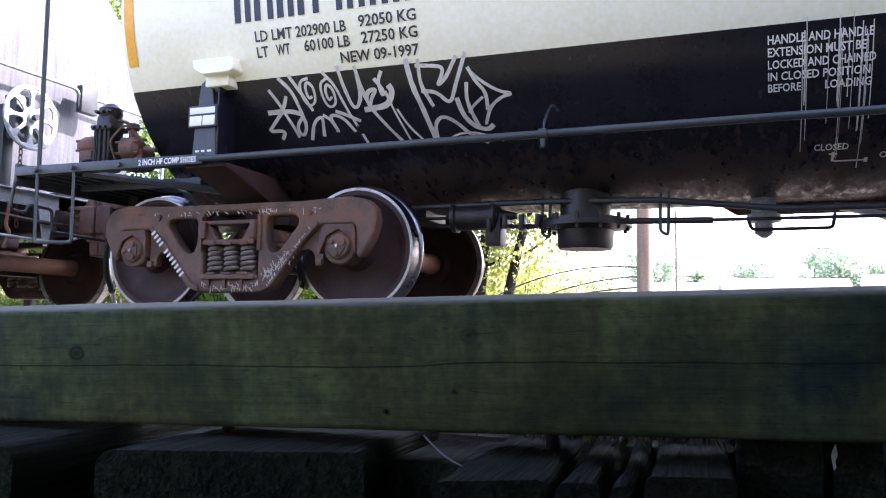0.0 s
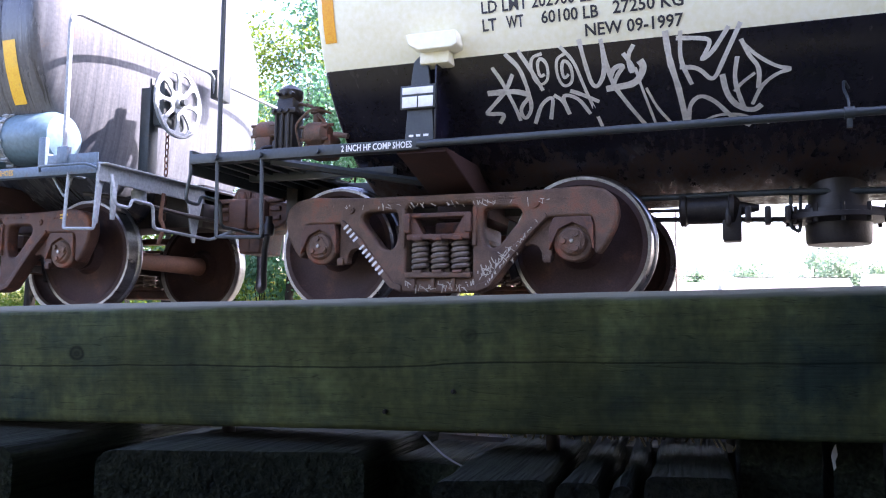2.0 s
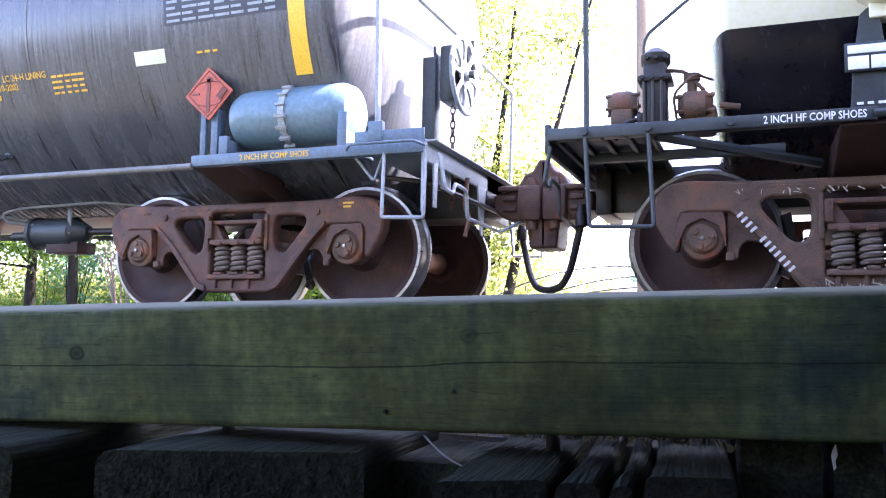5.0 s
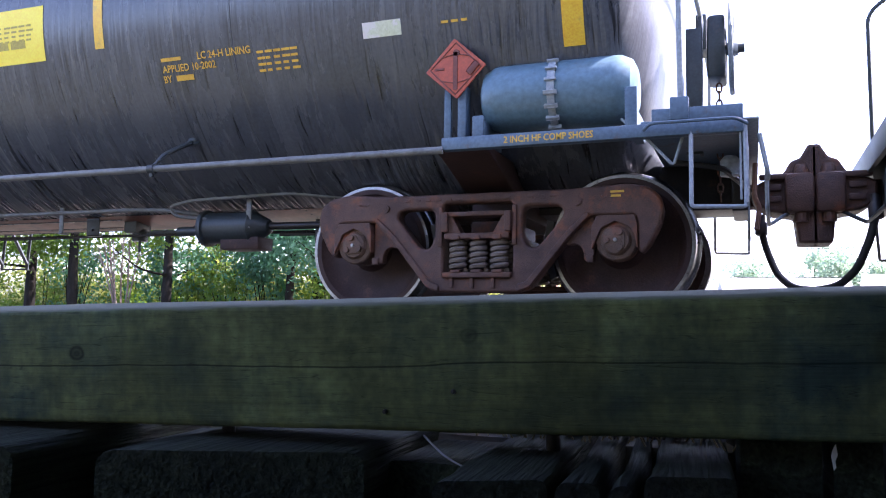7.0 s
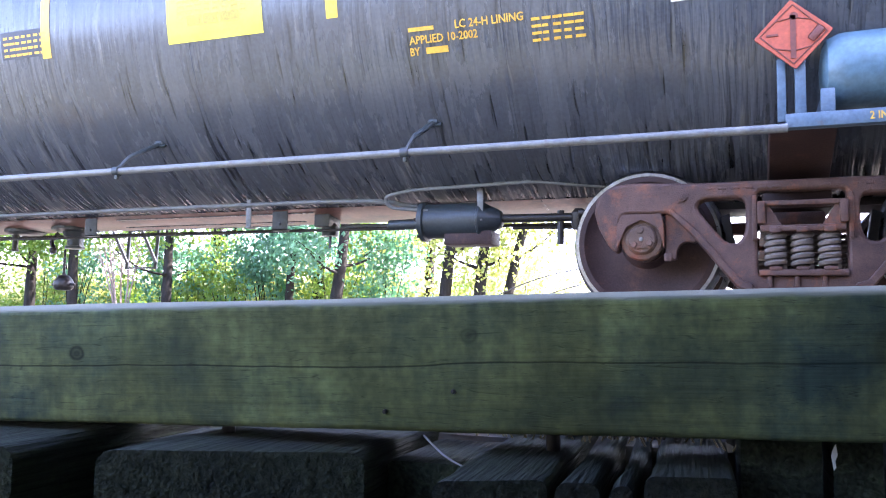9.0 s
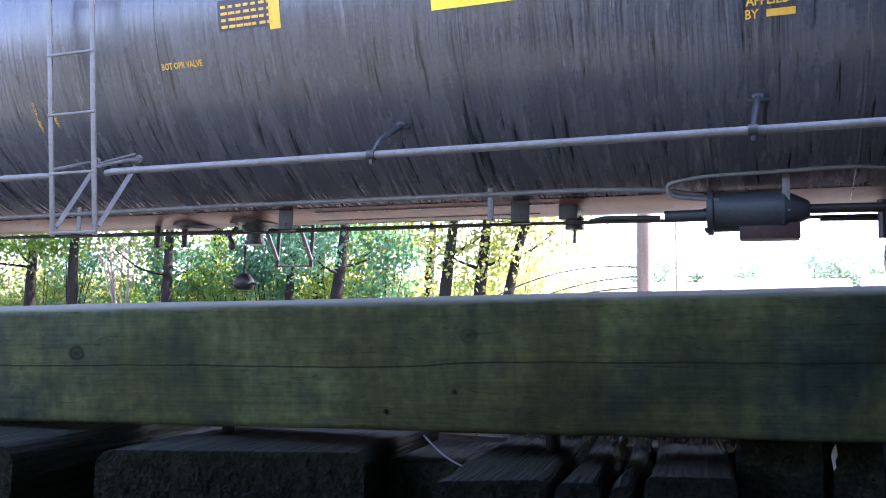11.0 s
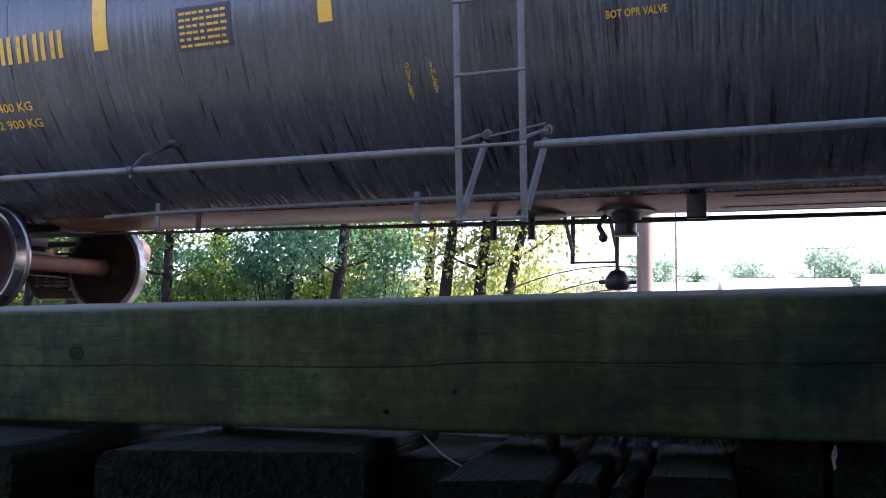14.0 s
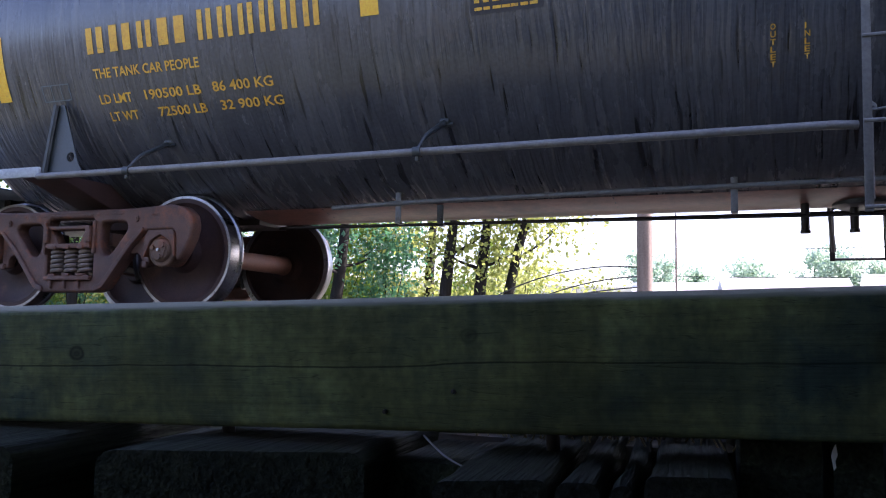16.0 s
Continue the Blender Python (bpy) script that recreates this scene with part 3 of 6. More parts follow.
# ---- rolling stock ----
def side_frame_mesh():
    """Cast side frame: a bowed top member, two struts with flanged edges, a spring window and recessed pedestal jaws."""
    right = [(0.27, 0.135), (0.355, 0.165), (0.60, 0.475), (0.735, 0.612), (1.0, 0.612), (1.022, 0.58), (1.025, 0.39), (1.055, 0.375), (1.10, 0.43), (1.158, 0.54), (1.18, 0.635), (1.16, 0.725), (1.09, 0.785), (0.97, 0.808), (0.60, 0.79)]
    outline = soft_loop(right + [(-x, z) for x, z in reversed(right)], 0.025, 3)
    window = soft_loop([(0.30, 0.69), (0.545, 0.69), (0.575, 0.635), (0.405, 0.425), (0.335, 0.425), (0.30, 0.50)], 0.05)
    middle = soft_loop([(-0.235, 0.725), (0.235, 0.725), (0.235, 0.235), (-0.235, 0.235)], 0.03)
    jaw = soft_loop([(0.56, 0.47), (0.70, 0.625), (0.757, 0.625), (0.757, 0.335), (0.69, 0.335), (0.69, 0.385), (0.672, 0.425), (0.63, 0.445), (0.585, 0.43)], 0.018)
    left = lambda loop: [(-x, z) for x, z in reversed(loop)]
    bm = joined([plate([outline, window, left(window), middle], 0.12, 0.02)])
    # flanges standing proud along the struts
    rib = soft_loop([(0.262, 0.138), (0.352, 0.168), (0.60, 0.478), (0.735, 0.616), (0.72, 0.645), (0.575, 0.51), (0.325, 0.205), (0.262, 0.19)], 0.02)
    for loop, front, thick in ((jaw, 0.035, 0.07), (left(jaw), 0.035, 0.07), (rib, -0.016, 0.06), (left(rib), -0.016, 0.06)):
        bm.from_mesh(plate([loop], thick, 0.009, Matrix.Translation((0, front, 0))))
    for s in (-1, 1):
        # column guides beside the spring window
        add_box(bm, s * 0.252 - 0.014, s * 0.252 + 0.014, -0.022, 0.06, 0.44, 0.70, 0.007)
        # rotation stops in the pedestal
        add_box(bm, s * 0.735 - 0.03, s * 0.735 + 0.018, 0.012, 0.05, 0.325, 0.375, 0.008)
        add_lathe(bm, [(0.026, -0.014), (0.026, 0.01)], (s * 0.655, 0, 0.705), "y", 12)
        add_lathe(bm, [(0.011, -0.019), (0.011, 0.0)], (s * 0.655, 0, 0.705), "y", 8)
        # cast lugs and raised heat marks along the top member
        for k in range(6):
            add_box(bm, s * (0.13 + 0.074 * k) - 0.022, s * (0.13 + 0.074 * k) + 0.022, -0.004, 0.01, 0.742, 0.758, 0.003)
        for k in range(3):
            add_lathe(bm, [(0.009, -0.006), (0.009, 0.01)], (s * (0.80 + 0.028 * k), 0, 0.735), "y", 8)
    # spring seat with its lugs
    add_box(bm, -0.232, 0.232, -0.035, 0.14, 0.232, 0.268, 0.007)
    for x in (-0.142, 0, 0.142):
        add_box(bm, x - 0.034, x + 0.034, -0.04, 0.03, 0.262, 0.284, 0.005)
        add_box(bm, x - 0.045, x - 0.02, -0.02, 0.02, 0.165, 0.236, 0.006)
    return bm


def spring_mesh(r, wire, z0, z1, turns):
    bm = bmesh.new()
    n = turns * 12
    pts = [(r * math.cos(2 * math.pi * i / 12), r * math.sin(2 * math.pi * i / 12), z0 + wire + (z1 - z0 - 2 * wire) * i / n) for i in range(n + 1)]
    add_tube(bm, pts, wire, 6)
    return bm


def wheel_mesh():
    """Wheel without its tread; the outer face at y = 0, the car's middle towards +y."""
    p = [(0.085, -0.035), (0.125, -0.035), (0.14, -0.01), (0.16, 0.03), (0.26, 0.055), (0.35, 0.035), (0.385, 0.012), (0.398, 0.0), (0.432, 0.0), (0.432, 0.138), (0.40, 0.138), (0.385, 0.115), (0.30, 0.085), (0.17, 0.085), (0.145, 0.13), (0.13, 0.15), (0.085, 0.15)]
    return lathe(p, axis="y", seg=64, closed=False)


def tread_mesh():
    p = [(0.432, -0.001), (0.452, -0.001), (0.456, 0.006), (0.458, 0.085), (0.463, 0.10), (0.476, 0.107), (0.484, 0.118), (0.484, 0.128), (0.476, 0.139), (0.432, 0.139)]
    return lathe(p, axis="y", seg=64, closed=False)


def cap_mesh():
    bm = lathe([(0.0, -0.012), (0.03, -0.012), (0.035, -0.004), (0.078, -0.002), (0.088, 0.008), (0.094, 0.022), (0.118, 0.026), (0.127, 0.036), (0.127, 0.07), (0.120, 0.078), (0.120, 0.21), (0.09, 0.23), (0.07, 0.3)], axis="y", seg=36, closed=False)
    lock = soft_loop([(0.075 * math.cos(radians(90 + 120 * k + d)), 0.075 * math.sin(radians(90 + 120 * k + d))) for k in range(3) for d in (-18, 18)], 0.012)
    bm.from_mesh(plate([lock], 0.012, 0.002, Matrix.Translation((0, -0.012, 0))))
    for k in range(3):
        a = radians(90 + 120 * k)
        add_lathe(bm, [(0.019, -0.028), (0.021, -0.012), (0.021, 0.01)], (0.054 * math.cos(a), 0, 0.054 * math.sin(a)), "y", 6)
    return bm


SHARED = {}


def shared(name, make, material, parent, m, label=""):
    """One mesh a kind, shared by all its objects."""
    if name not in SHARED:
        ob = part(name.split("/")[0], make(), material, parent, label)
        ob.matrix_basis = m
        SHARED[name] = ob.data
        return ob
    return share(name.split("/")[0], SHARED[name], parent, m, label)


WHEELSETS = []


def build_truck(car, x, frame_mat, tag):
    """Side frames, springs, bolster and two wheelsets round x."""
    for side in (-1, 1):
        turn = Matrix.Translation((x, side * 1.075, 0)) @ (Matrix.Identity(4) if side < 0 else Matrix.Rotation(math.pi, 4, "Z"))
        shared("side_frame/" + tag, side_frame_mesh, frame_mat, car, turn, "brown cast steel truck side frame with dusty scratches")
        for k in (-0.142, 0.0, 0.142):
            shared("spring", lambda: spring_mesh(0.0485, 0.0165, 0.266, 0.485, 5), SPRING_STEEL, car, turn @ Matrix.Translation((k, 0.035, 0)), "heavy coil spring in a truck side frame")
        for k in (-0.142, 0.0, 0.142):
            shared("spring", None, SPRING_STEEL, car, turn @ Matrix.Translation((k + 0.05, 0.17, 0)))
        bm = bmesh.new()
        add_box(bm, -0.222, 0.222, -0.035, 0.9, 0.485, 0.522, 0.008)
        for k in (-0.142, 0.0, 0.142):
            add_box(bm, k - 0.03, k + 0.03, -0.045, 0.02, 0.478, 0.508, 0.006)
        add_box(bm, -0.15, 0.15, 0.30, 0.95, 0.52, 0.64, 0.02)
        add_box(bm, -0.228, 0.228, -0.03, 0.10, 0.634, 0.664, 0.007)
        for k in (-1, 1):
            bm.from_mesh(plate([[(k * 0.225, 0.52), (k * 0.225, 0.64), (k * 0.175, 0.64), (k * 0.105, 0.52)][::k]], 0.09, 0.006, Matrix.Translation((0, -0.015, 0))))
            add_box(bm, k * 0.215 - 0.022, k * 0.215 + 0.022, -0.05, 0.05, 0.53, 0.66, 0.008)
        shared("bolster_end", lambda: bm, RUST, car, turn)
    for k in (-1, 1):
        bb = bmesh.new()
        add_box(bb, k * 0.40 - 0.04, k * 0.40 + 0.04, -0.66, 0.66, 0.36, 0.43, 0.01)
        add_tube(bb, [(k * 0.38, -0.66, 0.40), (k * 0.28, 0.0, 0.52), (k * 0.38, 0.66, 0.40)], 0.022, 8)
        shared("brake_beam/" + str(k), lambda: bb, GREASE, car, Matrix.Translation((x, 0, 0)), "dark brake beam between the wheels")
        for side in (-1, 1):
            shared("brake_shoe/" + str(k), lambda: plate([[(k * q * math.cos(radians(w)) + k * 0.893, 0.457 + q * math.sin(radians(w))) for q, w in ((0.472, 160), (0.472, 175), (0.472, 190), (0.472, 205), (0.53, 205), (0.53, 182), (0.53, 160))][::k]], 0.09, 0.006), GREASE, car, Matrix.Translation((x, side * 0.74 - 0.045, 0)))
        ws = empty("wheelset")
        ws.parent = car
        ws.matrix_basis = pose(x + k * HALF_BASE, 0, WHEEL_R)
        WHEELSETS.append((ws, x + k * HALF_BASE, len(WHEELSETS) * 37.0))
        shared("axle", lambda: lathe([(0.09, -0.80), (0.095, -0.70), (0.085, -0.6), (0.078, 0.0), (0.085, 0.6), (0.095, 0.70), (0.09, 0.80)], axis="y", seg=24), AXLE_RUST, ws, Matrix.Identity(4), "rusty orange axle")
        for side in (-1, 1):
            m = pose(0, side * 0.82, 0) if side < 0 else Matrix.Translation((0, 0.82, 0)) @ Matrix.Rotation(math.pi, 4, "Z")
            shared("wheel", wheel_mesh, WHEEL_BROWN, ws, m, "dark brown cast steel wheel")
            shared("tread", tread_mesh, STEEL, ws, m, "polished steel wheel tread and flange")
            shared("bearing_cap", cap_mesh, RUST_DUSTY, ws, Matrix.Translation((0, side * 0.27, 0)) @ m, "dusty roller bearing end cap with three bolts")
            shared("cap_plug", lambda: lathe([(0.0005, -0.024), (0.012, -0.023), (0.014, -0.006)], axis="y", seg=12, closed=False), STEEL, ws, Matrix.Translation((0, side * 0.27, 0)) @ m, "bright steel plug in the cap")
            # adapter above the bearing belongs to the truck, not to the axle
            turn = Matrix.Translation((x + k * HALF_BASE, side * 1.09, 0)) @ (Matrix.Identity(4) if side < 0 else Matrix.Rotation(math.pi, 4, "Z"))
            shared("bearing_adapter", lambda: plate([soft_loop([(-0.148, 0.40), (-0.148, 0.545), (-0.118, 0.612), (0.118, 0.612), (0.132, 0.545), (0.132, 0.40), (0.118, 0.46), (0.09, 0.53), (0, 0.575), (-0.09, 0.53), (-0.118, 0.46)], 0.012)], 0.16, 0.006), RUST, car, turn)


def shell_mesh(radius, half, head):
    """Tank with dished ends, as rings along x."""
    prof = []
    for i in range(17):
        u = 0.001 + 0.999 * math.sin(math.pi / 2 * i / 16)
        prof.append((radius * u, -half - head * (1 - u ** 3.0) ** (1 / 2.2)))
    n = 40
    prof += [(radius, -half + 2 * half * i / n) for i in range(1, n)]
    prof += [(r, -h) for r, h in reversed(prof[:17])]
    return lathe(prof, (0, 0, TANK_Z), "x", 96)


def build_car_b():
    car = empty("tank_car")
    tagged(car, "black tank car with streaked coating and yellow stencils on rusty trucks", "tank car", group="cars of the train")
    shell = shell_mesh(1.536, 7.26, 0.32)
    for lo, hi, name, mat, label in ((-7.36, 7.36, "tank", COATING, "black streaked tank shell"), (7.36, 9, "tank_head", HEAD_COAT, "pale weathered dished tank end"), (-9, -7.36, "tank_head", HEAD_COAT, "pale weathered dished tank end")):
        b = shell.copy()
        for x, inner in ((lo, True), (hi, False)):
            bmesh.ops.bisect_plane(b, geom=b.verts[:] + b.edges[:] + b.faces[:], plane_co=(x, 0, 0), plane_no=(1, 0, 0), clear_inner=inner, clear_outer=not inner)
        part(name, b, mat, car, label)
    shell.free()
    # Red-brown strip under the shell; glow from the sunlit ground is in its colour.
    bm = bmesh.new()
    rows = [[bm.verts.new((x, 1.5395 * math.sin(radians(a)), TANK_Z - 1.5395 * math.cos(radians(a)))) for a in range(-16, 17, 3)] for x in [-5.2 + 0.4 * i for i in range(27)]]
    for a, b in zip(rows, rows[1:]):
        for i in range(10):
            bm.faces.new((a[i], a[i + 1], b[i + 1], b[i]))
    part("belly_plate", bm, BELLY, car, "dusty red-brown belly of the tank with ground glow in its colour")
    for x in (-TRUCK_X, TRUCK_X):
        build_truck(car, x, RUST, "b")
    return car


def build_car_a():
    car = empty("tank_car")
    tagged(car, "cream and black tank car with silver graffiti on dusty brown trucks", "tank car", group="cars of the train")
    R = 1.5
    bm = shell_mesh(R, 7.1, 0.17)
    split = TANK_Z + R * math.sin(radians(-27.5))
    low = bm.copy()
    for b, keep_up in ((bm, True), (low, False)):
        bmesh.ops.bisect_plane(b, geom=b.verts[:] + b.edges[:] + b.faces[:], plane_co=(0, 0, split), plane_no=(0, 0, 1), clear_inner=keep_up, clear_outer=not keep_up)
    part("tank", bm, CREAM, car, "cream painted upper tank shell")
    part("tank_belly", low, BLACK_GLOSS, car, "glossy black lower tank shell")
    for x in (-TRUCK_X, TRUCK_X):
        build_truck(car, x, RUST_DUSTY, "a")
    return car


build_setting()
car_b = build_car_b()
car_a = build_car_a()
# ---- details of the black tank car ----
NEAR = -1.51


def stencil(car, text, x, z, height, width, radius, material, name="stencil", lift=0.004):
    """A line of lettering painted on the near side of the shell, its lower left at (x, z)."""
    return part(name, wrapped(letters(text, height, width), x, z, radius, TANK_Z, lift), material, car, smooth=False)


def stencil_bars(car, rects, x, z, radius, material, name="stencil", lift=0.004, label=""):
    """Bars (u0, u1, v0, v1) painted on the shell, each a part of its own."""
    for rect in rects:
        part(name, wrapped(flat_quads([rect]), x, z, radius, TANK_Z, lift), material, car, label, smooth=False)


def unreadable(rows, row_height, length, words, seed):
    """Bars in place of fine print that cannot be read: rows of words."""
    rnd = random.Random(seed)
    out = []
    for r in range(rows):
        u = 0.0
        for w in range(words):
            wl = length / words * rnd.uniform(0.55, 0.95)
            out.append((u, u + wl, -r * row_height, -r * row_height + row_height * 0.42))
            u += length / words
    return out


def build_truck_mounting(car, x, end, paint, dark):
    """Body bolster, centre sill, striker and coupler at one end; end is -1 or 1."""
    bm = bmesh.new()
    bm.from_mesh(plate([[(-1.42, 1.0), (-1.30, 0.975), (-0.74, 0.80), (0.74, 0.80), (1.30, 0.975), (1.42, 1.0), (1.40, 1.03), (-1.40, 1.03)]], 0.34, 0.01, Matrix.Rotation(radians(90), 4, "Z") @ Matrix.Translation((0, -0.17, 0))))
    add_box(bm, -0.20, 0.20, -0.6, 0.6, 0.68, 0.82, 0.01)
    part("body_bolster", bm, WHEEL_BROWN, car).location = (x, 0, 0)
    sill = bmesh.new()
    add_box(sill, min(x - end * 1.2, x + end * 1.62), max(x - end * 1.2, x + end * 1.62), -0.22, 0.22, 0.74, 1.06, 0.01)
    add_box(sill, min(x + end * 1.55, x + end * 1.66), max(x + end * 1.55, x + end * 1.66), -0.3, 0.3, 0.72, 1.1, 0.012)
    part("centre_sill", sill, dark, car)
    # coupler: shank, head with guard arm and knuckle, lock lifter
    cx = x + end * 1.985
    cb = bmesh.new()
    add_box(cb, min(x + end * 1.6, cx - end * 0.08), max(x + end * 1.6, cx - end * 0.08), -0.09, 0.09, 0.77, 0.93, 0.02)
    head = [(-0.02, 0.50), (0.112, 0.50), (0.112, 1.165), (0.05, 1.17), (0.0, 1.08), (-0.06, 1.06), (-0.10, 0.99), (-0.14, 0.95), (-0.24, 0.93), (-0.29, 0.90), (-0.29, 0.78), (-0.2, 0.72), (-0.04, 0.69)]
    head = [(end * px, pz) for px, pz in head]
    if end < 0:
        head.reverse()
    cb.from_mesh(plate([soft_loop(head, 0.02)], 0.34, 0.02, Matrix.Translation((cx, -0.2, 0))))
    add_box(cb, min(cx - end * 0.10, cx + end * 0.083), max(cx - end * 0.10, cx + end * 0.083), -0.27, -0.15, 0.70, 0.97, 0.035)
    add_box(cb, min(cx - end * 0.26, cx - end * 0.02), max(cx - end * 0.26, cx - end * 0.02), -0.24, -0.19, 0.93, 0.97, 0.012)
    add_lathe(cb, [(0.045, 0.64), (0.045, 1.0), (0.03, 1.03)], (cx + end * 0.0, -0.2, 0), "z", 12)
    for zz in (0.78, 0.86):
        add_box(cb, cx - end * 0.17 - 0.05, cx - end * 0.17 + 0.05, -0.225, -0.19, zz, zz + 0.04, 0.006)
    coupler = part("coupler", cb, RUST, car, "rusty brown knuckle coupler")
    # uncoupling lever along the end sill
    ex = x + end * 1.72
    part("uncoupling_lever", tube([(ex, -1.45, 0.98), (ex + end * 0.04, -1.45, 0.76), (ex + end * 0.04, -1.30, 0.75), (ex + end * 0.04, -1.28, 0.82), (ex + end * 0.04, -1.05, 0.81), (ex + end * 0.04, -1.03, 0.63), (ex + end * 0.06, -0.35, 0.61), (ex + end * 0.2, -0.15, 0.72)], 0.013, 8, bend=0.04), paint, car)
    # air hose with its glad hand
    hx = x + end * 1.74
    hose = part("air_hose", tube([(hx, end * 0.42, 0.66), (hx + end * 0.03, end * 0.42, 0.52), (hx + end * 0.10, end * 0.32, 0.32), (hx + end * 0.20, end * 0.15, 0.215), (hx + end * 0.33, end * 0.01, 0.195)], 0.026, 12, bend=0.08), RUBBER, car, "black rubber air brake hose")
    part("angle_cock", lathe([(0.03, -0.06), (0.045, -0.05), (0.045, 0.03), (0.03, 0.05), (0.03, 0.1)], (hx, end * 0.42, 0.68), "z", 12), GREASE, car)


def build_handwheel(car, x, y, z, end):
    """A dished hand brake wheel with eight openings, facing along the track."""
    loops = [[(0.29 * math.cos(2 * math.pi * i / 40), 0.29 * math.sin(2 * math.pi * i / 40)) for i in range(40)]]
    for k in range(8):
        a = 2 * math.pi * (k + 0.5) / 8
        hole = []
        for r, d in ((0.10, -0.16), (0.13, -0.26), (0.20, -0.30), (0.245, -0.24), (0.26, 0.0), (0.245, 0.24), (0.20, 0.30), (0.13, 0.26), (0.10, 0.16)):
            hole.append((r * math.cos(a + d), r * math.sin(a + d)))
        loops.append(list(reversed(hole)))
    me = plate(loops, 0.02, 0.007)
    bm = joined([me])
    add_lathe(bm, [(0.045, -0.03), (0.05, 0.0), (0.03, 0.09)], (0, 0, 0), "y", 16)
    rim = [(0.285 * math.cos(2 * math.pi * i / 32), 0.01, 0.285 * math.sin(2 * math.pi * i / 32)) for i in range(33)]
    add_tube(bm, rim, 0.017, 8)
    bmesh.ops.transform(bm, matrix=Matrix.Translation((x, y, z)) @ Matrix.Rotation(radians(90 * end), 4, "Z"), verts=bm.verts)
    part("brake_wheel", bm, PALE_GREY, car, "pale grey pressed steel hand brake wheel")
    hb = bmesh.new()
    add_box(hb, x - end * 0.10 - 0.06, x - end * 0.10 + 0.06, y - 0.14, y + 0.14, z - 0.22, z + 0.20, 0.03)
    add_lathe(hb, [(0.03, -0.1), (0.03, 0.1)], (x - end * 0.03, y, z), "x", 12)
    part("brake_housing", hb, DARK_PAINT, car)
    sb = bmesh.new()
    add_box(sb, x - end * 0.20 - 0.012, x - end * 0.20 + 0.012, y - 0.12, y - 0.02, 1.04, z + 0.2, 0.004)
    add_box(sb, x - end * 0.24 - 0.05, x - end * 0.24 + 0.05, y - 0.13, y - 0.11, 1.04, z + 0.12, 0.004)
    part("brake_stand", sb, DARK_PAINT, car)
    ch = bmesh.new()
    for i in range(14):
        c = Vector((x - end * 0.09, y - 0.02, z - 0.26 - i * 0.055))
        a = 0 if i % 2 else 90
        pts = []
        for k in range(13):
            t = 2 * math.pi * k / 12
            u, v = 0.017 * math.cos(t), 0.034 * math.sin(t)
            pts.append(c + (Vector((u, 0, v)) if a else Vector((0, u, v))))
        add_tube(ch, pts, 0.006, 5)
    part("brake_chain", ch, RUST, car, "rusty brake chain")


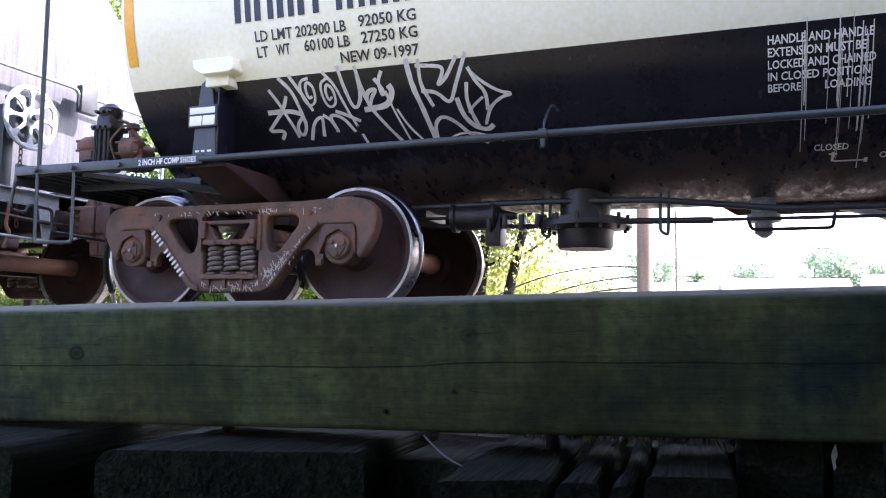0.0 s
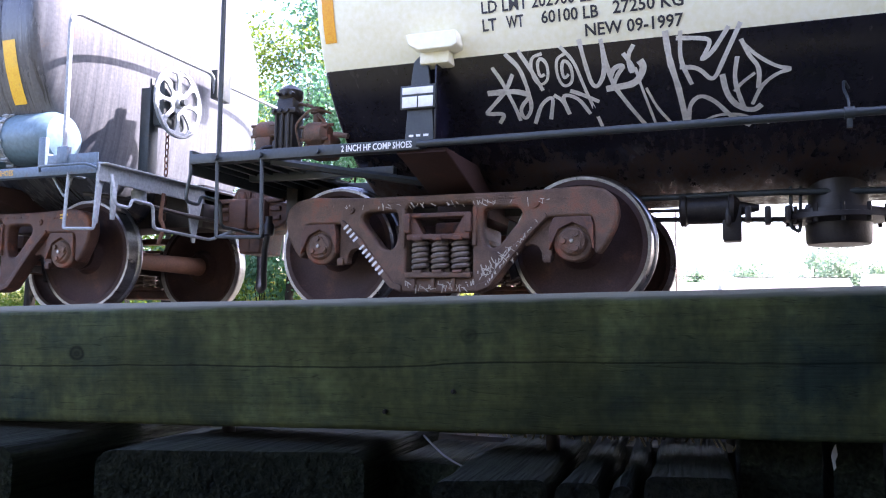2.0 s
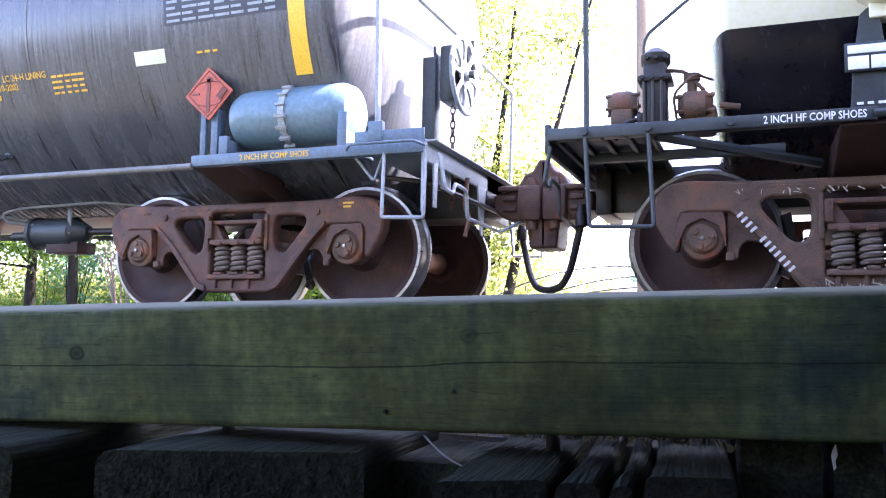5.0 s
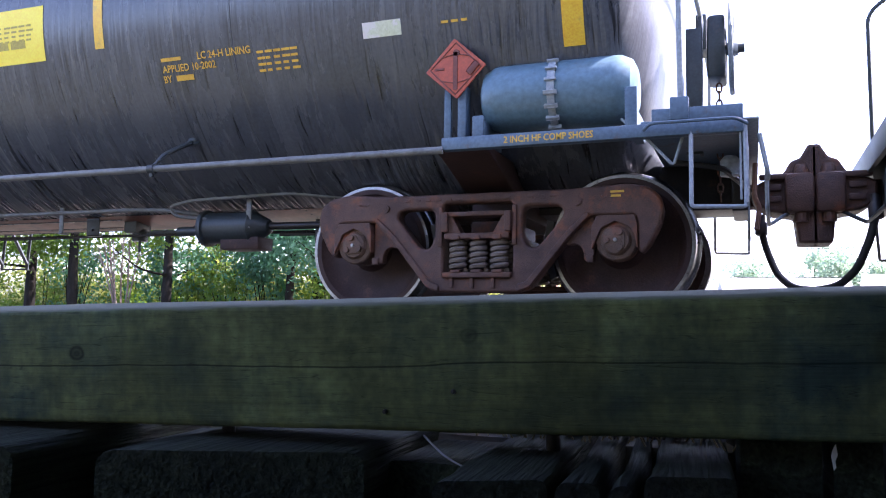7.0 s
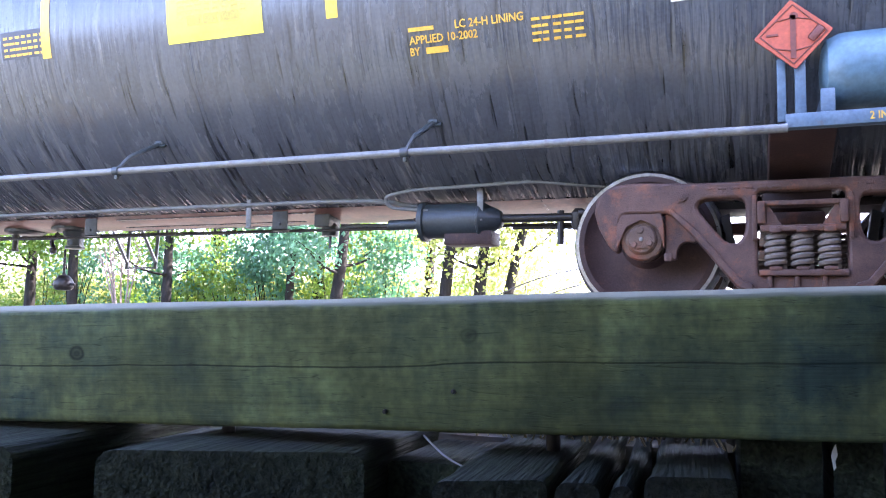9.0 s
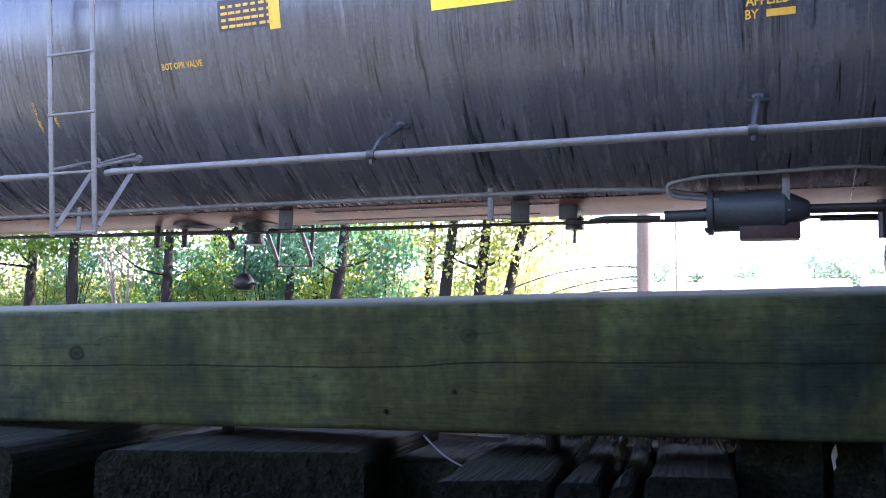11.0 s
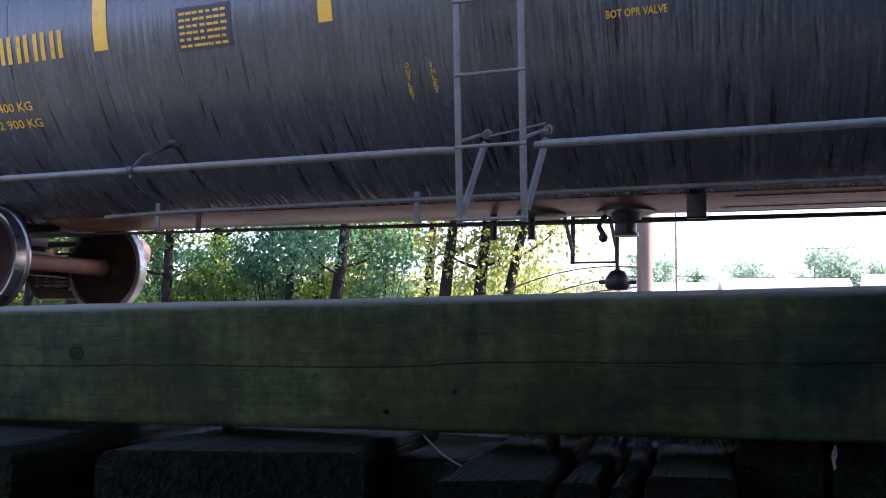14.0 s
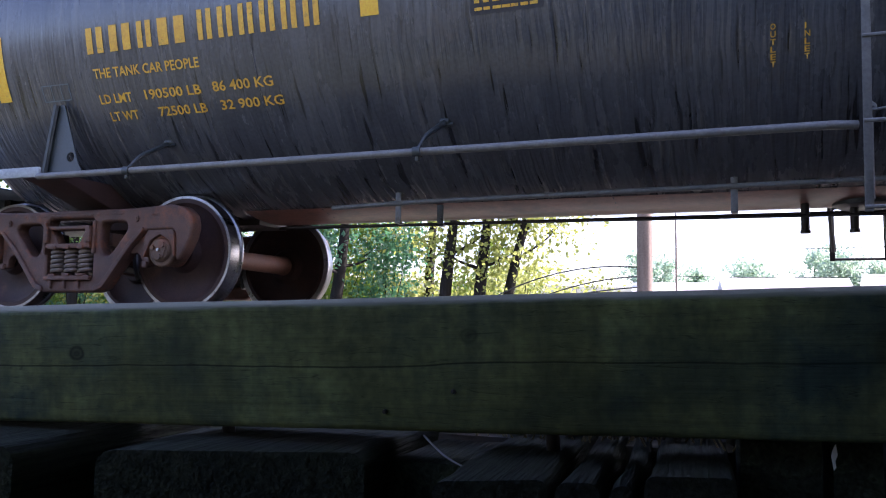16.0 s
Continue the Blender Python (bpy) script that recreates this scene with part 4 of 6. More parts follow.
def build_b_end(car):
    """The end platform beside the brake wheel."""
    P = lambda X: X + 14.11
    bm = bmesh.new()
    add_box(bm, P(-7.81), P(-6.08), NEAR - 0.012, NEAR + 0.012, 0.985, 1.06, 0.004)
    add_box(bm, P(-7.81), P(-6.08), NEAR, NEAR + 0.06, 0.985, 0.997, 0.003)
    part("side_sill", bm, GREY_PAINT, car, "blue-grey side sill with yellow stencil")
    part("stencil", upright(letters("2 INCH HF COMP SHOES", 0.040, 0.53), P(-7.414), NEAR - 0.015, 1.004), YELLOW, car, smooth=False)
    bm = bmesh.new()
    add_box(bm, P(-6.56), P(-6.08), NEAR - 0.004, NEAR + 0.008, 1.055, 1.14, 0.003)
    add_box(bm, P(-6.62), P(-6.08), NEAR, -NEAR, 1.055, 1.075, 0.004)
    part("end_platform", bm, GREY_PAINT, car)
    bm = bmesh.new()
    add_box(bm, P(-6.085), P(-6.06), NEAR, -NEAR, 0.93, 1.06, 0.004)
    add_box(bm, P(-6.085), P(-6.0), NEAR, -NEAR, 1.05, 1.062, 0.003)
    part("end_sill", bm, PALE_GREY, car, "pale grey end sill")
    for y in (NEAR, -NEAR - 0.03):
        part("grab_bar", tube([(P(-6.6), y - 0.03, 1.02), (P(-6.56), y - 0.075, 1.045), (P(-6.12), y - 0.075, 1.045), (P(-6.06), y - 0.03, 1.02)], 0.010, 8, bend=0.03), GREY_PAINT, car)
        part("step", tube([(P(-6.35), y, 1.0), (P(-6.35), y - 0.02, 0.585), (P(-6.07), y - 0.02, 0.575), (P(-6.07), y, 1.0)], 0.0125, 8, bend=0.02), PALE_GREY, car, "bent steel sill step")
    # gusset legs from the sill to the corner
    part("corner_bracket", joined([plate([[(0, 0.62), (0.03, 0.62), (0.06, 0.9), (0.12, 1.0), (0, 1.0)]], 0.012, 0.003, Matrix.Translation((P(-6.09), NEAR + 0.01, 0)) @ Matrix.Rotation(radians(90), 4, "Z"))]), PALE_GREY, car)
    # plates and rods hanging below the end sill
    for y, wide, foot in ((-1.36, 0.07, 0.66), (-0.42, 0.20, 0.58), (0.42, 0.20, 0.58)):
        part("sill_gusset", plate([[(-wide / 2, 0.94), (-0.02, foot), (0.02, foot), (wide / 2, 0.94)]], 0.014, 0.003, Matrix.Translation((P(-6.055), y, 0)) @ Matrix.Rotation(radians(90), 4, "Z")), PALE_GREY, car, "pale steel gusset under the end sill")
    part("retainer_valve", lathe([(0.02, -0.07), (0.06, -0.06), (0.06, 0.03), (0.035, 0.06)], (P(-6.16), -0.98, 0.90), "z", 14), PALE_GREY, car)
    part("rusty_link", tube([(P(-6.02), -0.86, 0.93), (P(-6.03), -0.88, 0.72), (P(-6.0), -0.86, 0.66), (P(-6.02), -0.9, 0.52)], 0.016, 8, bend=0.03), AXLE_RUST, car, "rusty link below the end sill")
    part("brake_pipe", tube([(P(-6.5), -1.2, 0.9), (P(-6.2), -1.15, 0.86), (P(-6.05), -0.6, 0.80), (P(-6.0), 0.2, 0.78)], 0.018, 8, bend=0.08), GREASE, car)
    for k in range(2):
        part("stencil", upright(flat_quads([(0, 0.085 - 0.02 * k, 0, 0.014)]), TRUCK_X + 0.86, -1.0775, 0.752 - 0.026 * k), YELLOW, car, smooth=False)
    # hand rail round the end
    part("handrail", tube([(P(-6.40), NEAR, 1.10), (P(-6.41), NEAR, 2.25), (P(-6.38), 0.2, 2.25), (P(-6.38), 0.22, 2.05)], 0.019, 10, bend=0.10), PALE_GREY, car, "bent pipe handrail across the tank end")
    part("handrail", tube([(P(-6.38), 0.42, 2.2), (P(-6.38), 1.5, 2.2), (P(-6.40), 1.5, 1.1)], 0.017, 10, bend=0.08), PALE_GREY, car)
    part("rail_bracket", box(P(-6.42), P(-6.34), 0.2, 0.42, 2.02, 2.3, 0.012), DARK_PAINT, car)
    bm = bmesh.new()
    add_box(bm, P(-6.46), P(-6.36), NEAR - 0.02, NEAR + 0.03, 1.07, 1.2, 0.008)
    part("post_base", bm, GREY_PAINT, car)
    build_handwheel(car, P(-6.14), -0.575, 1.75, 1)
    # air reservoir on its saddles
    res = part("air_reservoir", lathe([(0.02, -0.485), (0.12, -0.475), (0.175, -0.45), (0.205, -0.39), (0.21, -0.34), (0.21, 0.34), (0.205, 0.39), (0.175, 0.45), (0.12, 0.475), (0.02, 0.485)], (P(-7.14), -1.24, 1.345), "x", 40), surface("reservoir_blue_grey", (0.082, 0.155, 0.20), (0.11, 0.18, 0.225), 0.33, 0, (3, 3, 3), 30, 0.02, spots=(0.08, 0.08, 0.08), spot_size=3, spot_edge=(0.68, 0.9)), car, "blue-grey welded air reservoir")
    bm = lathe([(0.212, -0.022), (0.224, -0.022), (0.224, 0.022), (0.212, 0.022)], (P(-7.15), -1.24, 1.345), "x", 40, closed=False)
    part("bolted_flange", bm, PALE_GREY, res)
    for k in range(18):
        bm = bmesh.new()
        a = 2 * math.pi * k / 18
        add_box(bm, -0.036, 0.036, -0.009, 0.009, 0.218, 0.24, 0.004, Matrix.Translation((P(-7.15), -1.24, 1.345)) @ Matrix.Rotation(a, 4, "X"))
        part("bolt", bm, PALE_GREY, res)
    for X in (-7.60, -6.68):
        bm = bmesh.new()
        add_box(bm, P(X) - 0.03, P(X) + 0.03, -1.44, -1.04, 1.05, 1.18, 0.006)
        add_box(bm, P(X) - 0.035, P(X) + 0.035, -1.46, -1.42, 1.05, 1.3 if X > -7 else 1.2, 0.006)
        part("saddle", bm, GREY_PAINT, car)
    part("drain_pipe", tube([(P(-6.75), -1.35, 1.14), (P(-6.6), -1.42, 1.0), (P(-6.45), -1.44, 0.83), (P(-6.40), -1.42, 1.0)], 0.009, 8, bend=0.03), PALE_GREY, car)
    # placard and its post
    bm = bmesh.new()
    add_box(bm, P(-7.845), P(-7.80), -1.39, -1.36, 1.05, 1.40, 0.004)
    add_box(bm, P(-7.755), P(-7.70), -1.39, -1.30, 1.05, 1.42, 0.004)
    part("placard_post", bm, GREY_PAINT, car)
    d = [(0, -0.195), (0.2, 0), (0, 0.195), (-0.2, 0)]
    pl = part("placard", plate([soft_loop(d, 0.012)], 0.012, 0.002, Matrix.Translation((P(-7.76), -1.425, 1.52)) @ Matrix.Rotation(radians(-3), 4, "Y")), PLACARD, car, "faded red diamond hazard placard")
    bm = bmesh.new()
    y = -1.4275
    for a, b, c, e in ((-0.014, 0.014, -0.135, 0.105), (-0.135, -0.075, -0.004, 0.008)):
        add_box(bm, P(-7.76) + a, P(-7.76) + b, y - 0.003, y + 0.003, 1.52 + c, 1.52 + e, 0)
    add_lathe(bm, [(0.022, -0.003), (0.022, 0.003)], (P(-7.755), y, 1.62), "y", 12)
    add_box(bm, -0.022, 0.022, -0.004, 0.004, -0.045, 0.045, 0.008, Matrix.Translation((P(-7.76) + 0.115, y, 1.515)) @ Matrix.Rotation(radians(40), 4, "Y"))
    rim = [(0.168, 0.0), (0.0, 0.165), (-0.168, 0.0), (0.0, -0.165)]
    for (ax, az), (bx, bz) in zip(rim, rim[1:] + rim[:1]):
        add_tube(bm, [(P(-7.76) + ax, y + 0.002, 1.52 + az), (P(-7.76) + bx, y + 0.002, 1.52 + bz)], 0.004, 6)
    for zz in (-0.075, 0.075):
        add_tube(bm, [(P(-7.76) - 0.09, y + 0.002, 1.52 + zz), (P(-7.76), y + 0.002, 1.52 + zz * 1.25), (P(-7.76) + 0.09, y + 0.002, 1.52 + zz)], 0.004, 6)
    part("print", bm, PLACARD_DARK, pl)


def build_b_side(car):
    P = lambda X: X + 14.11
    R = 1.536
    yp, zp = 4.59 - TRACK_Y, 0.985
    part("side_pipe", tube([(P(-20.4), yp, zp), (P(-17.5), yp, zp), (P(-14.99), yp, zp), (P(-14.88), yp + 0.03, zp)], 0.024, 12), PIPE_GREY, car, "blue-grey pipe rail along the tank side")
    part("side_pipe", tube([(P(-14.38), yp + 0.03, zp), (P(-14.30), yp, zp), (P(-10), yp, zp), (P(-7.80), yp, zp)], 0.024, 12), PIPE_GREY, car)
    for X in (-19.56, -17.32, -12.24, -9.99):
        bm = bmesh.new()
        add_tube(bm, rounded([(P(X), yp, zp + 0.01), (P(X) + 0.01, yp + 0.10, zp + 0.12), (P(X) + 0.03, -1.13, 1.26), (P(X) + 0.03, -1.08, 1.285)], 0.05), 0.012, 8, 0.026)
        add_lathe(bm, [(0.034, -0.025), (0.034, 0.025)], (P(X), yp, zp), "x", 12)
        add_box(bm, P(X) - 0.012, P(X) + 0.012, yp - 0.012, yp + 0.012, zp - 0.06, zp, 0.003)
        part("pipe_bracket", bm, DARK_PAINT, car)
        last = bmesh.new()
        add_box(last, -0.06, 0.06, -0.05, 0.05, -0.01, 0.012, 0.006, Matrix.Translation((P(X) + 0.03, -1.10, 1.27)) @ Matrix.Rotation(radians(42), 4, "X"))
        add_lathe(last, [(0.004, -0.045), (0.03, -0.03), (0.036, 0.0), (0.03, 0.03), (0.004, 0.045)], (P(X) + 0.03, -1.115, 1.27), "x", 12)
        part("mounting_pad", last, DARK_PAINT, car)
    # ladder
    lx = (P(-14.84), P(-14.44))
    yl = lambda z: -1.51 - 0.115 * (z - 0.55) / 1.3
    for x in lx:
        bm = bmesh.new()
        z0, z1 = 0.53, 3.0
        a = math.atan2(yl(z1) - yl(z0), z1 - z0)
        add_box(bm, -0.021, 0.021, -0.007, 0.007, 0, (z1 - z0) / math.cos(a), 0.003, Matrix.Translation((x, yl(z0), z0)) @ Matrix.Rotation(-a, 4, "X"))
        add_box(bm, x + 0.005, x + 0.019, -1.60, -1.25, 2.98, 3.02, 0.003)
        part("ladder_stile", bm, PIPE_GREY, car, "worn grey flat bar ladder stile")
        bm = bmesh.new()
        add_tube(bm, [(x + 0.01, -1.49, 0.60), (x + 0.05, -1.19, 1.09)], 0.022, 4)
        add_tube(bm, [(x, yl(1.0), 1.02), (x + 0.04, -1.28, 1.12), (x + 0.06, -1.16, 1.15)], 0.012, 8)
        ring = [(x + 0.06 + 0.024 * math.cos(2 * math.pi * i / 16), -1.17, 1.15 + 0.024 * math.sin(2 * math.pi * i / 16)) for i in range(17)]
        add_tube(bm, ring, 0.011, 6)
        part("ladder_brace", bm, PIPE_GREY, car)
    for z in (0.555, 0.99, 1.42, 1.86, 2.30, 2.74):
        part("rung", tube([(lx[0] - 0.02, yl(z) - 0.004, z), (lx[1] + 0.02, yl(z) - 0.004, z)], 0.0115, 8), PIPE_GREY, car)
    part("ladder_tie_rod", tube([(lx[0] + 0.06, -1.18, 1.13), (lx[1] + 0.04, -1.18, 1.19)], 0.008, 8), PIPE_GREY, car)
    # train line below the belly with its hangers
    part("train_line", tube([(P(-18.4), -0.60, 0.80), (P(-17.7), -0.61, 0.82), (P(-14), -0.61, 0.85), (P(-11), -0.61, 0.85), (P(-10.6), -0.58, 0.84), (P(-10.2), -0.5, 0.78)], 0.018, 10, bend=0.1), PIPE_GREY, car, "thin grey air pipe under the tank")
    for X in (-17.85, -15.50, -11.74, -9.8):
        bm = bmesh.new()
        add_box(bm, P(X) - 0.022, P(X) + 0.022, -0.605, -0.592, 0.67, 0.90, 0.003)
        ring = [(P(X), -0.58 + 0.03 * math.cos(2 * math.pi * i / 12), 0.92 + 0.03 * math.sin(2 * math.pi * i / 12)) for i in range(13)]
        add_tube(bm, ring, 0.01, 6)
        add_box(bm, P(X) - 0.022, P(X) + 0.022, -0.62, -0.53, 0.665, 0.678, 0.003)
        part("pipe_hanger", bm, PIPE_GREY, car)
    for X, w in ((-17.62, 0.05), (-13.61, 0.13), (-11.65, 0.14)):
        bm = bmesh.new()
        add_box(bm, P(X), P(X) + w, -0.40, -0.385, 0.665, 0.90, 0.004)
        add_box(bm, P(X), P(X) + w, -0.40, -0.34, 0.665, 0.68, 0.004)
        add_lathe(bm, [(0.012, -0.415), (0.012, -0.38)], (P(X) + w / 2, 0, 0.72), "y", 8)
        part("rod_hanger", bm, DARK_PAINT, car)
    # brake rods near the middle
    part("brake_rod", tube([(P(-19.3), 0.1, 0.745), (P(-14.5), 0.1, 0.735), (P(-9.2), 0.1, 0.71)], 0.014, 8), GREASE, car)
    part("brake_rod", tube([(P(-19.0), -0.30, 0.70), (P(-14.0), -0.30, 0.665), (P(-10.6), -0.30, 0.67)], 0.011, 8), GREASE, car)
    # brake cylinder
    cyl = part("brake_cylinder", lathe([(0.10, -0.31), (0.15, -0.305), (0.15, -0.27), (0.13, -0.262), (0.13, 0.14), (0.137, 0.145), (0.137, 0.16), (0.12, 0.18), (0.06, 0.30), (0.045, 0.31)], (P(-9.97), -0.50, 0.685), "x", 36), DARK_PAINT, car, "dark cast brake cylinder")
    bm = bmesh.new()
    add_box(bm, P(-10.08), P(-9.72), -0.58, -0.36, 0.50, 0.60, 0.008)
    part("cylinder_bracket", bm, WHEEL_BROWN, cyl)
    for k in range(6):
        a = 2 * math.pi * k / 6
        part("bolt", lathe([(0.012, -0.02), (0.012, 0.02)], (P(-10.275), -0.50 + 0.135 * math.cos(a), 0.685 + 0.135 * math.sin(a)), "x", 6), GREASE, cyl)
    part("push_rod", tube([(P(-9.7), -0.50, 0.69), (P(-8.6), -0.42, 0.69)], 0.03, 10), GREASE, car)
    part("push_rod", tube([(P(-9.6), -0.45, 0.63), (P(-8.6), -0.30, 0.63)], 0.016, 8), GREASE, car)
    part("rod_sleeve", tube([(P(-10.55), -0.50, 0.665), (P(-10.25), -0.50, 0.67)], 0.04, 12), DARK_PAINT, car)
    part("pipe_loop", tube([(P(-10.2), -0.6, 0.75), (P(-10.5), -0.63, 0.78), (P(-10.53), -0.66, 0.86), (P(-10.3), -0.66, 0.90), (P(-9.4), -0.66, 0.92), (P(-8.9), -0.55, 0.88)], 0.014, 8, bend=0.06), PIPE_GREY, car)
    bm = bmesh.new()
    add_box(bm, -0.02, 0.02, -0.35, 0.35, -0.012, 0.012, 0.004, Matrix.Translation((P(-9.12), -0.38, 0.69)) @ Matrix.Rotation(radians(12), 4, "Z"))
    add_lathe(bm, [(0.04, -0.07), (0.055, -0.03), (0.055, 0.05), (0.03, 0.08)], (P(-9.12), -0.45, 0.67), "z", 10)
    add_lathe(bm, [(0.025, -0.12), (0.025, 0.12)], (P(-9.25), -0.45, 0.62), "z", 8)
    part("brake_lever", bm, GREASE, car)
    bm = bmesh.new()
    add_box(bm, P(-11.32), P(-11.18), -0.30, -0.10, 0.70, 0.88, 0.012)
    add_lathe(bm, [(0.07, -0.05), (0.07, 0.03), (0.04, 0.06)], (P(-11.22), -0.2, 0.68), "z", 12)
    add_lathe(bm, [(0.012, -0.1), (0.012, 0)], (P(-11.22), -0.2, 0.63), "z", 6)
    add_tube(bm, [(P(-11.1), -0.25, 0.68), (P(-11.0), -0.27, 0.70), (P(-10.6), -0.28, 0.69)], 0.018, 8)
    part("slack_adjuster", bm, DARK_PAINT, car)
    # bottom fittings
    part("bottom_pad", lathe([(0.19, 0.80), (0.19, 0.76), (0.15, 0.74)], (P(-14.70), -0.05, 0), "z", 24), DARK_PAINT, car)
    valve = part("outlet_valve", lathe([(0.22, 0.80), (0.22, 0.765), (0.12, 0.75), (0.10, 0.70), (0.075, 0.69), (0.075, 0.62), (0.09, 0.615), (0.09, 0.59)], (P(-14.06), -0.05, 0), "z", 24), DARK_PAINT, car, "dark bottom outlet valve")
    part("outlet_arm", tube([(P(-14.2), -0.12, 0.74), (P(-14.25), -0.16, 0.66), (P(-14.2), -0.17, 0.58)], 0.02, 8, bend=0.03), GREASE, valve)
    part("knob", lathe([(0.01, -0.035), (0.03, -0.02), (0.035, 0.0), (0.03, 0.02), (0.01, 0.035)], (P(-14.21), -0.17, 0.57), "z", 12), GREASE, valve)
    for X in (-15.06, -14.76):
        part("steam_stub", lathe([(0.028, 0.80), (0.028, 0.60), (0.034, 0.595), (0.034, 0.575)], (P(X), -0.11, 0), "z", 12), GREASE, car)
    # the ladder of the far side, its foot showing below the belly
    for x in (P(-14.77), P(-14.36)):
        part("ladder_stile", box(-0.021, 0.021, -0.007, 0.007, 0.0, 2.5, 0.003, m=Matrix.Translation((x, 1.44, 0.50)) @ Matrix.Rotation(radians(-4), 4, "X")), DARK_PAINT, car, "dark flat bar ladder stile")
        part("ladder_brace", tube([(x + 0.01, 1.43, 0.58), (x - 0.06, 1.10, 1.16)], 0.02, 6), DARK_PAINT, car)
    for z in (0.515, 0.95, 1.38, 1.82):
        part("rung", tube([(P(-14.79), 1.445 + 0.07 * (z - 0.5), z), (P(-14.34), 1.445 + 0.07 * (z - 0.5), z)], 0.0115, 8), DARK_PAINT, car)
    ch = bmesh.new()
    for i in range(7):
        add_lathe(ch, [(0.004, -0.022), (0.013, -0.012), (0.013, 0.012), (0.004, 0.022)], (P(-14.12), -0.11, 0.56 - i * 0.032), "z", 6)
    part("cap_chain", ch, GREASE, car)
    cap = lathe([(0.015, 0.10), (0.02, 0.085), (0.05, 0.075), (0.084, 0.03), (0.092, 0.0), (0.088, -0.04), (0.07, -0.06), (0.02, -0.065)], (P(-14.118), -0.11, 0.255), "z", 14)
    for s in (-1, 1):
        add_box(cap, P(-14.118) + s * 0.105 - 0.032, P(-14.118) + s * 0.105 + 0.032, -0.125, -0.095, 0.235, 0.262, 0.008)
    part("outlet_cap", cap, GREASE, car, "dark outlet cap hanging on a chain")
    # heater seam plates on the belly
    for k in range(4):
        a0, a1 = radians(-90 + k * 9 - 14), radians(-90 + k * 9 - 13.4)
        bm = bmesh.new()
        pts = [(P(-13.6 + 0.1 * k), -1.539 * math.cos(a0), TANK_Z + 1.539 * math.sin(a0)), (P(-11.9 + 0.2 * k), -1.539 * math.cos(a0), TANK_Z + 1.539 * math.sin(a0))]
        add_tube(bm, pts, 0.008, 6)
        part("belly_seam", bm, COATING, car)
    # weld seams round the shell
    for X in (-18.6, -16.3, -14.0, -11.7, -9.4):
        bm = bmesh.new()
        add_lathe(bm, [(R - 0.003, -0.012), (R + 0.0035, -0.004), (R + 0.0035, 0.004), (R - 0.003, 0.012)], (P(X), 0, TANK_Z), "x", 96, closed=False)
        part("weld_seam", bm, COATING, car)
    # far end
    bm = bmesh.new()
    add_box(bm, P(-22.15), P(-20.39), NEAR - 0.012, NEAR + 0.012, 0.985, 1.06, 0.004)
    add_box(bm, P(-22.15), P(-21.6), NEAR, -NEAR, 1.05, 1.07, 0.004)
    add_box(bm, P(-22.16), P(-22.13), NEAR, -NEAR, 0.93, 1.06, 0.004)
    part("side_sill", bm, PALE_GREY, car)
    for X in (-20.47, -7.95):
        g = [(0, 1.02), (0.36, 1.02), (0.30, 1.12), (0.15, 1.56), (0.085, 1.56)]
        hole = [(0.235 + 0.036 * math.cos(-2 * math.pi * i / 16), 1.15 + 0.036 * math.sin(-2 * math.pi * i / 16)) for i in range(16)]
        if X < -10:
            part("support_gusset", plate([soft_loop(g, 0.01), hole], 0.016, 0.003, Matrix.Translation((P(X), -1.38, 0))), DARK_PAINT, car)
            part("gusset_flange", tube([(P(X), -1.40, 1.02), (P(X) + 0.09, -1.40, 1.56)], 0.022, 6), DARK_PAINT, car)
            part("name_plate", wrapped(flat_quads([(0, 0.27, 0, 0.008), (0, 0.27, 0.12, 0.128), (0, 0.008, 0, 0.128), (0.262, 0.27, 0, 0.128), (0.09, 0.096, 0, 0.128), (0.18, 0.186, 0, 0.128)]), P(-20.53), 1.60, R, TANK_Z), GREY_PAINT, car)


